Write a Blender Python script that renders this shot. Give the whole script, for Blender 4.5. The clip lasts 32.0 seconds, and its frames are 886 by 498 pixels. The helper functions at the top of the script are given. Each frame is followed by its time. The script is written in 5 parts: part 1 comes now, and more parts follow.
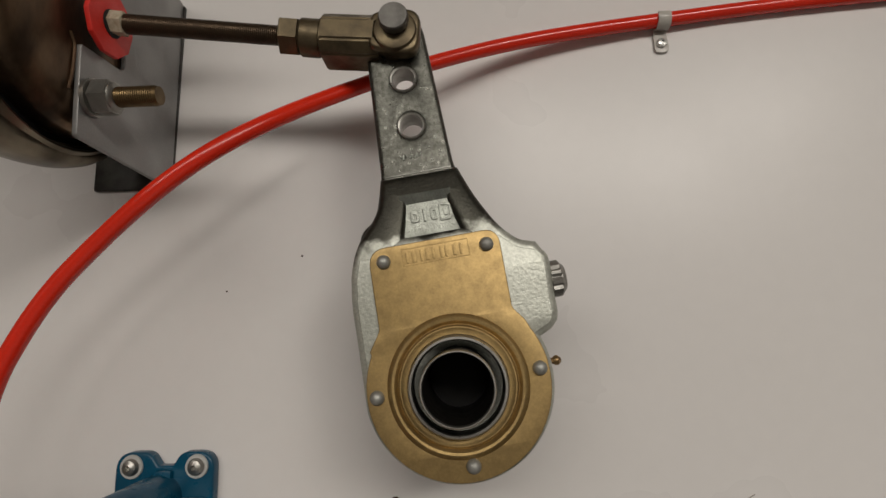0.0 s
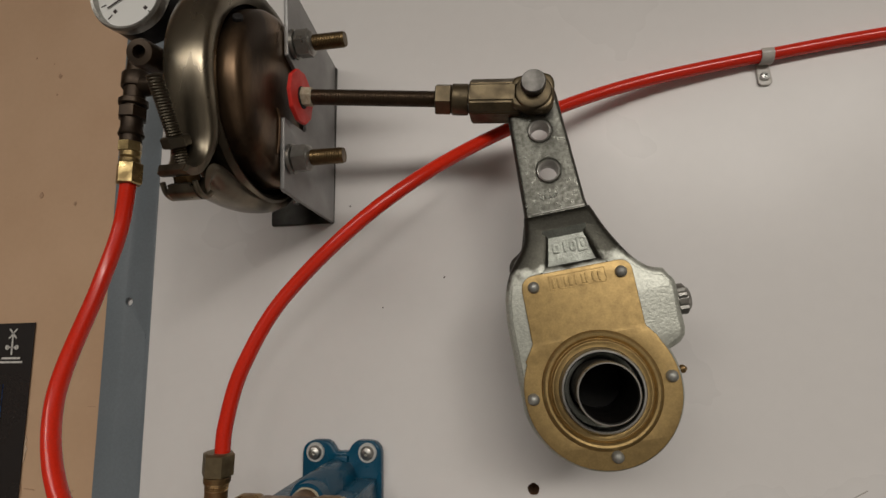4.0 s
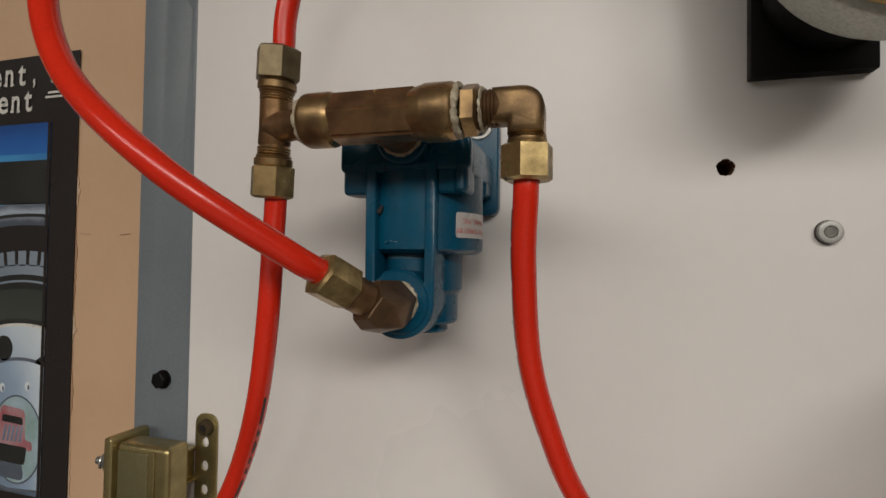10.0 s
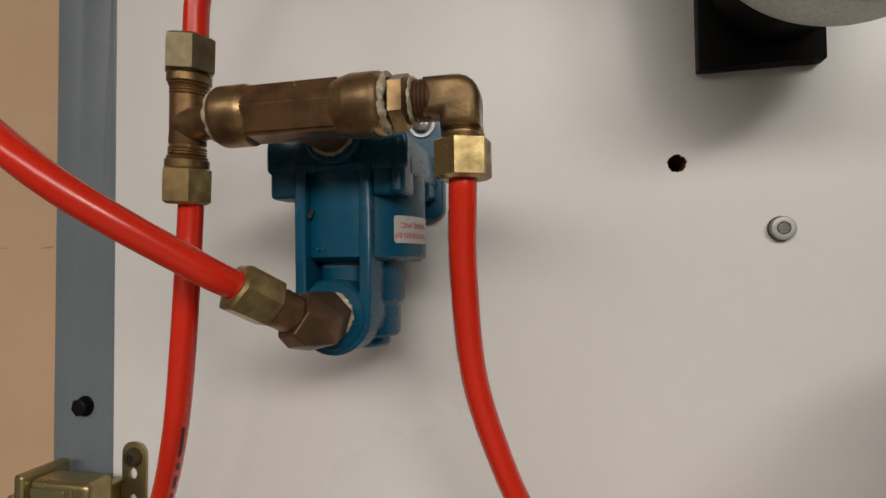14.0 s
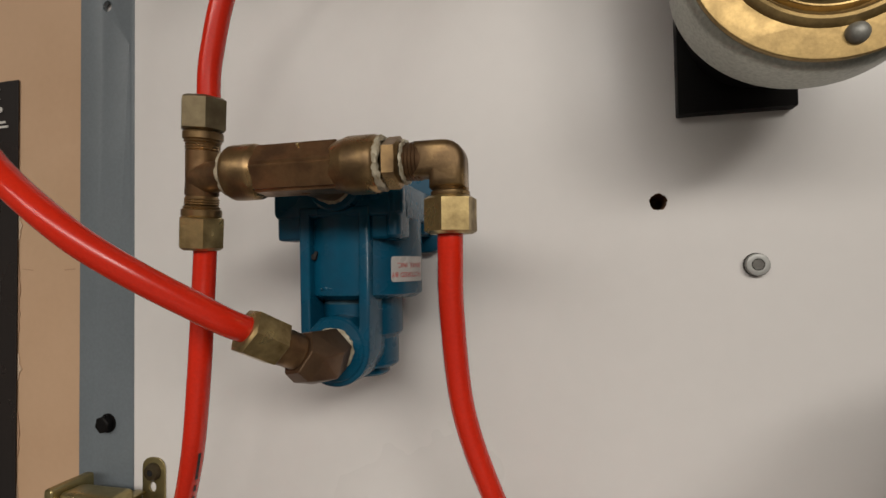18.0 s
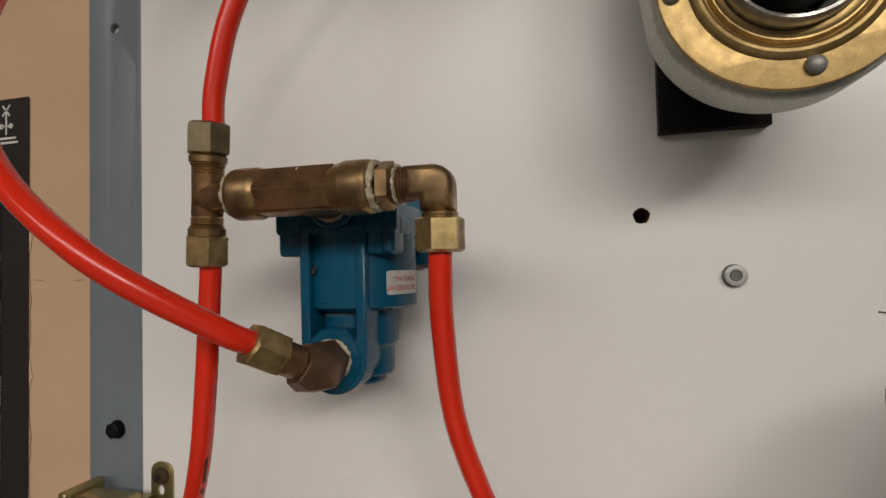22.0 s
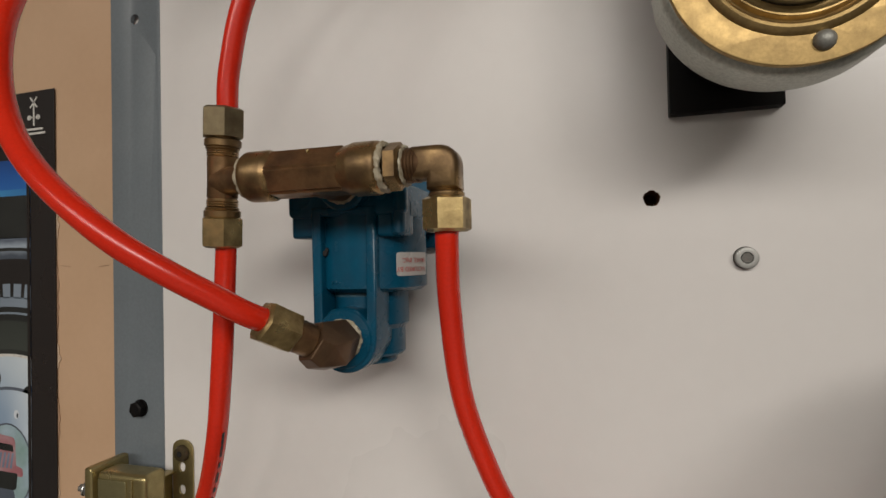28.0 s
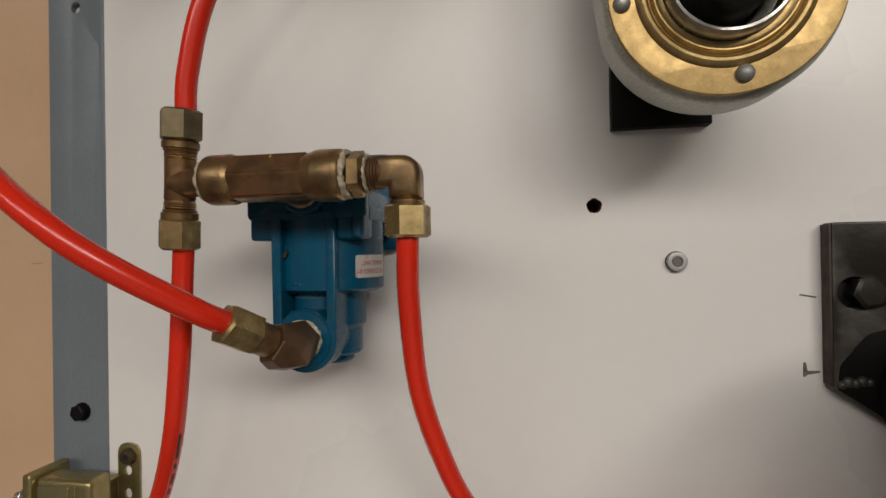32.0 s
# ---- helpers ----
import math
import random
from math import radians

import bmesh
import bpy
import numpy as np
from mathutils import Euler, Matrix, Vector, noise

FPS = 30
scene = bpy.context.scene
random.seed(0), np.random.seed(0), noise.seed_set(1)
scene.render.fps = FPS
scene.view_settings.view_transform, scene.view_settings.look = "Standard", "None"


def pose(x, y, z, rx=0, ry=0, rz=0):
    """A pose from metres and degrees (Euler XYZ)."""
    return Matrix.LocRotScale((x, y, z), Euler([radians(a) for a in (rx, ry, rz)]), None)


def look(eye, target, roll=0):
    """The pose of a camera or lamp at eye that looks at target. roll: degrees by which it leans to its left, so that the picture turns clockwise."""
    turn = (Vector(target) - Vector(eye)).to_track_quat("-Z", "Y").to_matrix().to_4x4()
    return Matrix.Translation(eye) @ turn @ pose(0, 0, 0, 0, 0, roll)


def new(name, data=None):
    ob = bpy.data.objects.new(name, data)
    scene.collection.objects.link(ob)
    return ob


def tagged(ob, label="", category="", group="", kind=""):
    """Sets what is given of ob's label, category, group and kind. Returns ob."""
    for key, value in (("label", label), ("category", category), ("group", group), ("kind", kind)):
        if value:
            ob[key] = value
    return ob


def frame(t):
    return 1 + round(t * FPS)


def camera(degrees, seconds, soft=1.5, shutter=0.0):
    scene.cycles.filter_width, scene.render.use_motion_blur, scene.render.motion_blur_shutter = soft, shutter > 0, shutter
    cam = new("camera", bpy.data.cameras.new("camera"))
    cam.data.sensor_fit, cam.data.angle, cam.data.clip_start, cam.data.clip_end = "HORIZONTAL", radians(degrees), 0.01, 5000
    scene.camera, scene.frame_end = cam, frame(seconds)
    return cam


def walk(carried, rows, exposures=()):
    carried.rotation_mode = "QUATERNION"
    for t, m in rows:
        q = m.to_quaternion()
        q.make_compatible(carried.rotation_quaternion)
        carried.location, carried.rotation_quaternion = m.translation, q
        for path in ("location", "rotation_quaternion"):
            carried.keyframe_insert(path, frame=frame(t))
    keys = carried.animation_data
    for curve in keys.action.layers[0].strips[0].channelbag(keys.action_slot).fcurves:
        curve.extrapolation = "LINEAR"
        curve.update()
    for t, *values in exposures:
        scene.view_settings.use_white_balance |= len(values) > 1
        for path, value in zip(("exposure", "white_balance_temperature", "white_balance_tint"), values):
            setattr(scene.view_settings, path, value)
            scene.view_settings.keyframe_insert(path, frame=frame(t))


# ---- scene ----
cam = camera(80.4, 32.0)
PATH = [
    (0, (0.046, -0.349, 1.305), (-0.028, 1.624, 1.624), -1.1),
    (0.5, (0.052, -0.355, 1.304), (-0.034, 1.618, 1.622), -1.3),
    (1, (0.05, -0.359, 1.304), (-0.059, 1.612, 1.623), -1.2),
    (1.5, (0.054, -0.359, 1.303), (-0.076, 1.611, 1.622), -1.3),
    (2, (0.048, -0.369, 1.309), (-0.162, 1.597, 1.614), -1.0),
    (2.5, (0.038, -0.396, 1.322), (-0.304, 1.551, 1.627), -0.6),
    (4.5, (-0.019, -0.414, 1.306), (-0.304, 1.54, 1.622), -1.7),
    (5, (-0.044, -0.387, 1.281), (-0.289, 1.576, 1.574), -1.9),
    (5.5, (-0.063, -0.369, 1.247), (-0.271, 1.608, 1.473), -1.5),
    (6, (-0.101, -0.351, 1.213), (-0.285, 1.633, 1.388), -1.1),
    (6.5, (-0.118, -0.318, 1.171), (-0.302, 1.671, 1.277), -0.7),
    (7, (-0.115, -0.296, 1.15), (-0.23, 1.7, 1.207), -0.4),
    (7.5, (-0.115, -0.288, 1.146), (-0.17, 1.711, 1.173), 0.0),
    (8, (-0.114, -0.283, 1.149), (-0.128, 1.717, 1.157), 0.7),
    (8.5, (-0.115, -0.278, 1.151), (-0.12, 1.722, 1.153), 1.2),
    (9, (-0.102, -0.282, 1.155), (-0.208, 1.715, 1.155), 1.2),
    (9.5, (-0.073, -0.289, 1.153), (-0.408, 1.682, 1.194), 1.1),
    (10, (-0.061, -0.29, 1.151), (-0.628, 1.628, 1.199), 0.8),
    (10.5, (-0.054, -0.296, 1.148), (-0.766, 1.572, 1.202), 0.4),
    (11, (-0.041, -0.295, 1.146), (-0.824, 1.545, 1.203), 0.4),
    (11.5, (-0.037, -0.293, 1.143), (-0.856, 1.531, 1.188), 0.8),
    (12, (-0.04, -0.281, 1.147), (-0.75, 1.588, 1.194), 1.0),
    (12.5, (-0.041, -0.255, 1.143), (-0.577, 1.671, 1.175), 0.6),
    (13, (-0.046, -0.258, 1.146), (-0.531, 1.682, 1.179), -0.0),
    (13.5, (-0.048, -0.262, 1.147), (-0.498, 1.686, 1.198), -0.6),
    (14, (-0.054, -0.269, 1.152), (-0.501, 1.68, 1.218), -0.7),
    (14.5, (-0.053, -0.271, 1.159), (-0.499, 1.678, 1.229), -0.7),
    (15, (-0.049, -0.27, 1.159), (-0.501, 1.676, 1.236), -0.6),
    (15.5, (-0.047, -0.277, 1.164), (-0.507, 1.668, 1.243), -0.6),
    (17.5, (-0.042, -0.287, 1.17), (-0.523, 1.654, 1.23), -0.9),
    (18, (-0.042, -0.285, 1.17), (-0.528, 1.654, 1.228), -0.9),
    (18.5, (-0.044, -0.291, 1.172), (-0.531, 1.648, 1.225), -1.0),
    (19, (-0.042, -0.292, 1.171), (-0.529, 1.647, 1.223), -0.9),
    (19.5, (-0.04, -0.293, 1.172), (-0.527, 1.646, 1.224), -0.9),
    (20, (-0.04, -0.297, 1.172), (-0.524, 1.643, 1.226), -1.0),
    (20.5, (-0.038, -0.299, 1.173), (-0.523, 1.64, 1.229), -1.1),
    (21, (-0.035, -0.296, 1.172), (-0.52, 1.643, 1.237), -1.2),
    (21.5, (-0.036, -0.295, 1.174), (-0.525, 1.643, 1.236), -1.3),
    (22, (-0.034, -0.297, 1.176), (-0.528, 1.64, 1.238), -1.3),
    (22.5, (-0.03, -0.297, 1.177), (-0.534, 1.637, 1.241), -1.4),
    (23, (-0.031, -0.293, 1.175), (-0.54, 1.639, 1.246), -1.5),
    (23.5, (-0.031, -0.284, 1.166), (-0.549, 1.646, 1.235), -1.5),
    (24, (-0.028, -0.285, 1.169), (-0.557, 1.642, 1.233), -1.6),
    (24.5, (-0.027, -0.29, 1.17), (-0.564, 1.636, 1.228), -1.7),
    (25, (-0.026, -0.291, 1.17), (-0.566, 1.633, 1.23), -1.7),
    (25.5, (-0.028, -0.295, 1.17), (-0.575, 1.628, 1.227), -1.6),
    (26, (-0.029, -0.294, 1.167), (-0.581, 1.627, 1.224), -1.5),
    (26.5, (-0.031, -0.296, 1.167), (-0.587, 1.625, 1.222), -1.5),
    (28.5, (-0.026, -0.302, 1.171), (-0.592, 1.616, 1.201), -1.1),
    (29, (-0.023, -0.308, 1.169), (-0.589, 1.61, 1.195), -0.9),
    (29.5, (-0.022, -0.312, 1.168), (-0.591, 1.605, 1.194), -0.7),
    (30, (-0.026, -0.314, 1.169), (-0.601, 1.602, 1.188), -0.5),
    (30.5, (-0.027, -0.314, 1.171), (-0.607, 1.6, 1.189), -0.4),
    (31, (-0.029, -0.311, 1.17), (-0.608, 1.603, 1.19), -0.5),
    (31.5, (-0.031, -0.314, 1.176), (-0.575, 1.611, 1.195), -0.7),
    (32, (-0.032, -0.312, 1.175), (-0.39, 1.656, 1.185), -0.9),
]
walk(cam, [(t, look(eye, target, roll)) for t, eye, target, roll in PATH],
     [(0, 0.0), (2.5, 0.0), (4.5, -0.08), (5.2, -0.02), (6.0, 0.08), (8.5, 0.08), (10.0, 0.12), (11.5, 0.22), (32, 0.20)])

# ---- world and lamps ----
world = bpy.data.worlds.new("world")
scene.world = world
world.use_nodes = True
world.node_tree.nodes["Background"].inputs[0].default_value = (1.0, 0.93, 0.85, 1)
world.node_tree.nodes["Background"].inputs[1].default_value = 0.02


def ceiling_lamp(x, y, w, d, watts, warm=(1.0, 0.942, 0.860)):
    """A long fluorescent fitting's opening in the ceiling."""
    data = bpy.data.lights.new("ceiling_lamp", "AREA")
    data.shape, data.size, data.size_y, data.energy, data.color = "RECTANGLE", w, d, watts, warm
    ob = new("ceiling_lamp", data)
    ob.matrix_basis = pose(x, y, 2.69, 0, 0, 0)
    return ob


for lamp_x, lamp_y, wide, deep, watts in ((0.05, -3.85, 1.4, 2.0, 65), (1.15, -3.85, 1.2, 2.0, 67), (2.05, -3.70, 0.8, 1.8, 95), (-1.55, -3.70, 1.9, 2.0, 61)):
    ceiling_lamp(lamp_x, lamp_y, wide, deep, watts)

# ---- materials ----


def shade(name, colour, rough=0.5, metal=0.0, second=None, scale=60.0, amount=0.5, fine=900.0, bump=0.1, rvar=0.12, coat=0.0,
          stretch=(1, 1, 1), contrast=(0.35, 0.7), spec=0.5, depth=0.0005, grain=0.22):
    """A surface with a coarse stain pattern, a fine grain, and a relief made of both."""
    m = bpy.data.materials.new(name)
    m.use_nodes = True
    nt = m.node_tree
    n, ln = nt.nodes, nt.links
    b = n["Principled BSDF"]
    co = n.new("ShaderNodeTexCoord")
    mp = n.new("ShaderNodeMapping")
    mp.inputs["Scale"].default_value = stretch
    ln.new(co.outputs["Object"], mp.inputs[0])
    big, small = n.new("ShaderNodeTexNoise"), n.new("ShaderNodeTexNoise")
    for tex, s, det in ((big, scale, 5.0), (small, fine, 3.0)):
        tex.inputs["Scale"].default_value, tex.inputs["Detail"].default_value = s, det
        ln.new(mp.outputs[0], tex.inputs["Vector"])
    ramp = n.new("ShaderNodeMapRange")
    ramp.inputs[1].default_value, ramp.inputs[2].default_value = contrast
    ramp.inputs[4].default_value = amount
    ln.new(big.outputs["Fac"], ramp.inputs[0])
    mix = n.new("ShaderNodeMix")
    mix.data_type = "RGBA"
    mix.inputs[6].default_value = (*colour, 1)
    mix.inputs[7].default_value = (*(second or [c * 0.6 for c in colour]), 1)
    ln.new(ramp.outputs[0], mix.inputs[0])
    speck = n.new("ShaderNodeMix")
    speck.data_type, speck.blend_type = "RGBA", "MULTIPLY"
    speck.inputs[0].default_value = grain
    ln.new(mix.outputs[2], speck.inputs[6])
    gr = n.new("ShaderNodeMapRange")
    gr.inputs[1].default_value, gr.inputs[2].default_value, gr.inputs[3].default_value = 0.3, 0.7, 0.55
    ln.new(small.outputs["Fac"], gr.inputs[0])
    ln.new(gr.outputs[0], speck.inputs[7])
    ln.new(speck.outputs[2], b.inputs["Base Color"])
    rr = n.new("ShaderNodeMapRange")
    rr.inputs[1].default_value, rr.inputs[2].default_value = 0.3, 0.7
    rr.inputs[3].default_value, rr.inputs[4].default_value = max(rough - rvar, 0.03), min(rough + rvar, 1)
    ln.new(big.outputs["Fac"], rr.inputs[0])
    ln.new(rr.outputs[0], b.inputs["Roughness"])
    b.inputs["Metallic"].default_value = metal
    b.inputs["Coat Weight"].default_value = coat
    b.inputs["Specular IOR Level"].default_value = spec
    if bump:
        bp = n.new("ShaderNodeBump")
        bp.inputs["Strength"].default_value, bp.inputs["Distance"].default_value = bump, depth
        ln.new(small.outputs["Fac"], bp.inputs["Height"])
        ln.new(bp.outputs[0], b.inputs["Normal"])
    return m


def plated(name):
    """Pale zinc that thins out into dark bare steel along the object's z axis, with a ragged edge; the sides also
    darken along y, as shade put into the colour.
    """
    m = bpy.data.materials.new(name)
    m.use_nodes = True
    n, ln = m.node_tree.nodes, m.node_tree.links
    b = n["Principled BSDF"]
    co, sep, big, small = n.new("ShaderNodeTexCoord"), n.new("ShaderNodeSeparateXYZ"), n.new("ShaderNodeTexNoise"), n.new("ShaderNodeTexNoise")
    big.inputs["Scale"].default_value, big.inputs["Detail"].default_value = 110, 6
    small.inputs["Scale"].default_value, small.inputs["Detail"].default_value = 700, 3
    for node in (sep, big, small):
        ln.new(co.outputs["Object"], node.inputs[0])
    warp = n.new("ShaderNodeMath")
    warp.operation = "MULTIPLY_ADD"
    warp.inputs[1].default_value = 0.045
    ln.new(big.outputs["Fac"], warp.inputs[0])
    # The y term darkens the side walls, a painted version of their dim reflections.
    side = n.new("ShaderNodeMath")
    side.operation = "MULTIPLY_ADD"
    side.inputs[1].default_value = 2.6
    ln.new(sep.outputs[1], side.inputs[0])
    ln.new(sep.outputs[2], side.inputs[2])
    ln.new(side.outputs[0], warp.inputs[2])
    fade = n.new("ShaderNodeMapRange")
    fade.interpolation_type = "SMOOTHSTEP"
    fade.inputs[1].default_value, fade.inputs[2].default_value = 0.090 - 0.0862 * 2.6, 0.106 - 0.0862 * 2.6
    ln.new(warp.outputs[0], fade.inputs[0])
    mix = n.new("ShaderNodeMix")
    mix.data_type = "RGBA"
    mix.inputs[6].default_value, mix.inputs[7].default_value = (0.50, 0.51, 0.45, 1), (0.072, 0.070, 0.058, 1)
    ln.new(fade.outputs[0], mix.inputs[0])
    speck = n.new("ShaderNodeMix")
    speck.data_type, speck.blend_type = "RGBA", "MULTIPLY"
    speck.inputs[0].default_value = 0.4
    tone = n.new("ShaderNodeMapRange")
    tone.inputs[1].default_value, tone.inputs[2].default_value, tone.inputs[3].default_value = 0.32, 0.62, 0.45
    ln.new(small.outputs["Fac"], tone.inputs[0])
    ln.new(mix.outputs[2], speck.inputs[6])
    ln.new(tone.outputs[0], speck.inputs[7])
    ln.new(speck.outputs[2], b.inputs["Base Color"])
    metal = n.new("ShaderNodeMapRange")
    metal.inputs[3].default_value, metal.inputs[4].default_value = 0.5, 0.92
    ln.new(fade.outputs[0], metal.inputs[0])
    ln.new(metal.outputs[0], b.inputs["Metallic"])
    b.inputs["Roughness"].default_value = 0.4
    bp = n.new("ShaderNodeBump")
    bp.inputs["Strength"].default_value, bp.inputs["Distance"].default_value = 0.28, 0.0007
    ln.new(small.outputs["Fac"], bp.inputs["Height"])
    ln.new(bp.outputs[0], b.inputs["Normal"])
    return m


def plain(name, colour, rough=0.5, metal=0.0, spec=0.5):
    m = bpy.data.materials.new(name)
    m.use_nodes = True
    b = m.node_tree.nodes["Principled BSDF"]
    b.inputs["Base Color"].default_value = (*colour, 1)
    b.inputs["Roughness"].default_value, b.inputs["Metallic"].default_value = rough, metal
    b.inputs["Specular IOR Level"].default_value = spec
    return m


M_BOARD = shade("white_laminate", (0.725, 0.70, 0.685), 0.30, 0, (0.695, 0.672, 0.658), 4, 0.6, 90, 0.05, 0.06, spec=0.38, depth=0.0006, grain=0.04)
M_WALL = shade("tan_paint", (0.57, 0.38, 0.245), 0.5, 0, (0.495, 0.315, 0.19), 7, 0.8, 160, 0.08, 0.1, grain=0.06)
M_PLAINWALL = shade("drab_paint", (0.10, 0.092, 0.08), 0.7, 0, (0.08, 0.073, 0.064), 3, 0.5, 120, 0.1)
M_FLOOR = shade("floor_tile", (0.07, 0.065, 0.06), 0.5, 0, (0.05, 0.046, 0.043), 4, 0.7, 80, 0.1)
M_CEIL = shade("ceiling_board", (0.5, 0.48, 0.46), 0.9, 0, (0.42, 0.4, 0.38), 6, 0.5, 200, 0.3)
M_STRIP = shade("grey_enamel", (0.17, 0.195, 0.215), 0.42, 0, (0.13, 0.155, 0.175), 12, 0.8, 500, 0.08, 0.1)
M_RED = shade("red_nylon", (0.70, 0.027, 0.009), 0.21, 0, (0.60, 0.020, 0.007), 25, 0.7, 700, 0.03, 0.06, spec=0.5)
M_BRASS = shade("aged_brass", (0.37, 0.24, 0.108), 0.36, 0.82, (0.13, 0.082, 0.042), 75, 0.9, 900, 0.1, 0.16, contrast=(0.36, 0.62))
M_BRASS2 = shade("bright_brass", (0.54, 0.41, 0.19), 0.35, 0.85, (0.20, 0.14, 0.062), 100, 0.9, 900, 0.1, 0.16, contrast=(0.4, 0.66))
M_BRONZE = shade("brown_brass", (0.30, 0.178, 0.085), 0.44, 0.8, (0.115, 0.064, 0.034), 85, 0.9, 900, 0.1, 0.16, contrast=(0.36, 0.62))
M_DULL = shade("dull_grey_brass", (0.27, 0.215, 0.125), 0.42, 0.8, (0.13, 0.10, 0.06), 90, 0.9, 900, 0.12, 0.14)
M_BROWN = shade("dark_brown_brass", (0.15, 0.088, 0.048), 0.46, 0.65, (0.07, 0.042, 0.025), 80, 0.85, 900, 0.1, 0.14)
M_BLUE = shade("blue_paint", (0.0025, 0.074, 0.138), 0.27, 0, (0.0018, 0.048, 0.092), 45, 0.85, 420, 0.06, 0.1, spec=0.4, depth=0.0006)
M_WORN = shade("worn_blue_paint", (0.05, 0.10, 0.13), 0.4, 0, (0.004, 0.06, 0.10), 260, 0.9, 700, 0.1, 0.1)
M_BODY = plated("part_plated_shaded_casting")
M_ARM = shade("machined_steel", (0.145, 0.145, 0.127), 0.35, 0.92, (0.075, 0.073, 0.062), 420, 0.8, 1300, 0.35, 0.10, depth=0.0006, grain=0.65, contrast=(0.38, 0.66))
M_POCKET = shade("dull_zinc", (0.46, 0.48, 0.43), 0.4, 0.6, (0.27, 0.285, 0.25), 120, 0.8, 1000, 0.4, 0.1, depth=0.0006, grain=0.5)
M_GOLD = shade("gold_chromate", (0.46, 0.32, 0.135), 0.44, 0.82, (0.33, 0.229, 0.10), 190, 0.7, 900, 0.12, 0.04, contrast=(0.38, 0.66), depth=0.0003, grain=0.4)
M_OLIVE = shade("olive_chromate", (0.50, 0.41, 0.20), 0.34, 0.85, (0.24, 0.20, 0.09), 45, 0.9, 900, 0.1, 0.12)
M_PANEL = shade("dull_olive_chromate", (0.36, 0.32, 0.17), 0.42, 0.8, (0.22, 0.20, 0.10), 60, 0.9, 900, 0.1, 0.12)
M_STEEL = shade("dull_steel", (0.42, 0.41, 0.38), 0.38, 0.9, (0.26, 0.25, 0.23), 140, 0.8, 1400, 0.15, 0.12)
M_ZINC = shade("zinc_plate", (0.62, 0.62, 0.6), 0.32, 0.9, (0.42, 0.42, 0.4), 150, 0.8, 1400, 0.1, 0.1)
M_RIVET = shade("dull_rivet_zinc", (0.40, 0.40, 0.37), 0.5, 0.6, (0.25, 0.245, 0.225), 160, 0.8, 1400, 0.2, 0.12)
M_PIN = shade("grey_steel", (0.17, 0.163, 0.152), 0.42, 0.85, (0.10, 0.095, 0.088), 160, 0.8, 1200, 0.2)
M_YOKE = shade("bronzed_steel", (0.155, 0.12, 0.07), 0.42, 0.8, (0.08, 0.062, 0.04), 120, 0.8, 1200, 0.2)
M_DKBRONZE = shade("blackened_bronze", (0.05, 0.033, 0.02), 0.42, 0.7, (0.02, 0.014, 0.01), 80, 0.8, 1300, 0.14)
M_ROD = shade("oiled_thread", (0.062, 0.040, 0.023), 0.42, 0.75, (0.042, 0.028, 0.018), 120, 0.7, 1500, 0.1)
M_STUD = shade("copper_thread", (0.15, 0.10, 0.045), 0.40, 0.85, (0.07, 0.045, 0.022), 120, 0.7, 1500, 0.1)
M_CUP = shade("heat_blued_steel", (0.225, 0.145, 0.085), 0.34, 0.85, (0.042, 0.028, 0.018), 26, 0.98, 500, 0.08, 0.12, stretch=(1, 1, 0.45), contrast=(0.38, 0.62))
M_CLAMP = shade("worn_clamp_steel", (0.25, 0.215, 0.16), 0.31, 0.92, (0.045, 0.036, 0.025), 34, 0.95, 400, 0.05, 0.10, depth=0.0005, stretch=(1, 0.5, 0.3), contrast=(0.42, 0.66))
M_GREY = shade("grey_primer_steel", (0.33, 0.325, 0.32), 0.42, 0.5, (0.245, 0.241, 0.235), 30, 0.7, 900, 0.1)
M_BLACK = shade("black_paint", (0.005, 0.0045, 0.0045), 0.5, 0, (0.007, 0.006, 0.006), 60, 0.6, 600, 0.1, spec=0.14)
M_DARK = shade("blackened_and_shaded_steel", (0.018, 0.015, 0.012), 0.38, 0.35, (0.14, 0.14, 0.12), 26, 0.7, 500, 0.15, 0.12, contrast=(0.5, 0.74))
# Matt black for painted shade and for the body added to cast it.
M_SHADEBLACK = shade("shade_black", (0.004, 0.004, 0.004), 0.75, 0, (0.006, 0.005, 0.005), 60, 0.6, 600, 0.1, spec=0.12)
M_RUSTY = shade("rusty_edge", (0.045, 0.026, 0.018), 0.6, 0.2, (0.03, 0.018, 0.013), 120, 0.7, 900, 0.25)
M_HOLE = plain("dark_bore", (0.006, 0.005, 0.005), 0.7)
# Near-black that puts the deep shade of the bores into their colour.
M_BORE = shade("shaded_bore", (0.008, 0.007, 0.006), 0.5, 0.0, (0.013, 0.011, 0.009), 90, 0.6, 600, 0.03, spec=0.25)
M_TUBE = shade("dull_tube_steel", (0.05, 0.046, 0.04), 0.5, 0.6, (0.02, 0.018, 0.016), 120, 0.85, 900, 0.3, 0.12)
M_WOOD = shade("raw_chipboard", (0.16, 0.075, 0.03), 0.9, 0, (0.06, 0.028, 0.012), 400, 0.8, 900, 0.3)
M_TAPE = shade("sealing_tape", (0.50, 0.45, 0.34), 0.6, 0, (0.26, 0.20, 0.12), 300, 0.8, 1500, 0.4)
M_WHITE = shade("washer_white", (0.56, 0.56, 0.54), 0.45, 0.3, (0.5, 0.5, 0.48), 200, 0.6, 1200, 0.1)
M_SCREW = shade("dull_zinc_screw", (0.40, 0.40, 0.385), 0.5, 0.35, (0.30, 0.30, 0.285), 200, 0.7, 1200, 0.15)
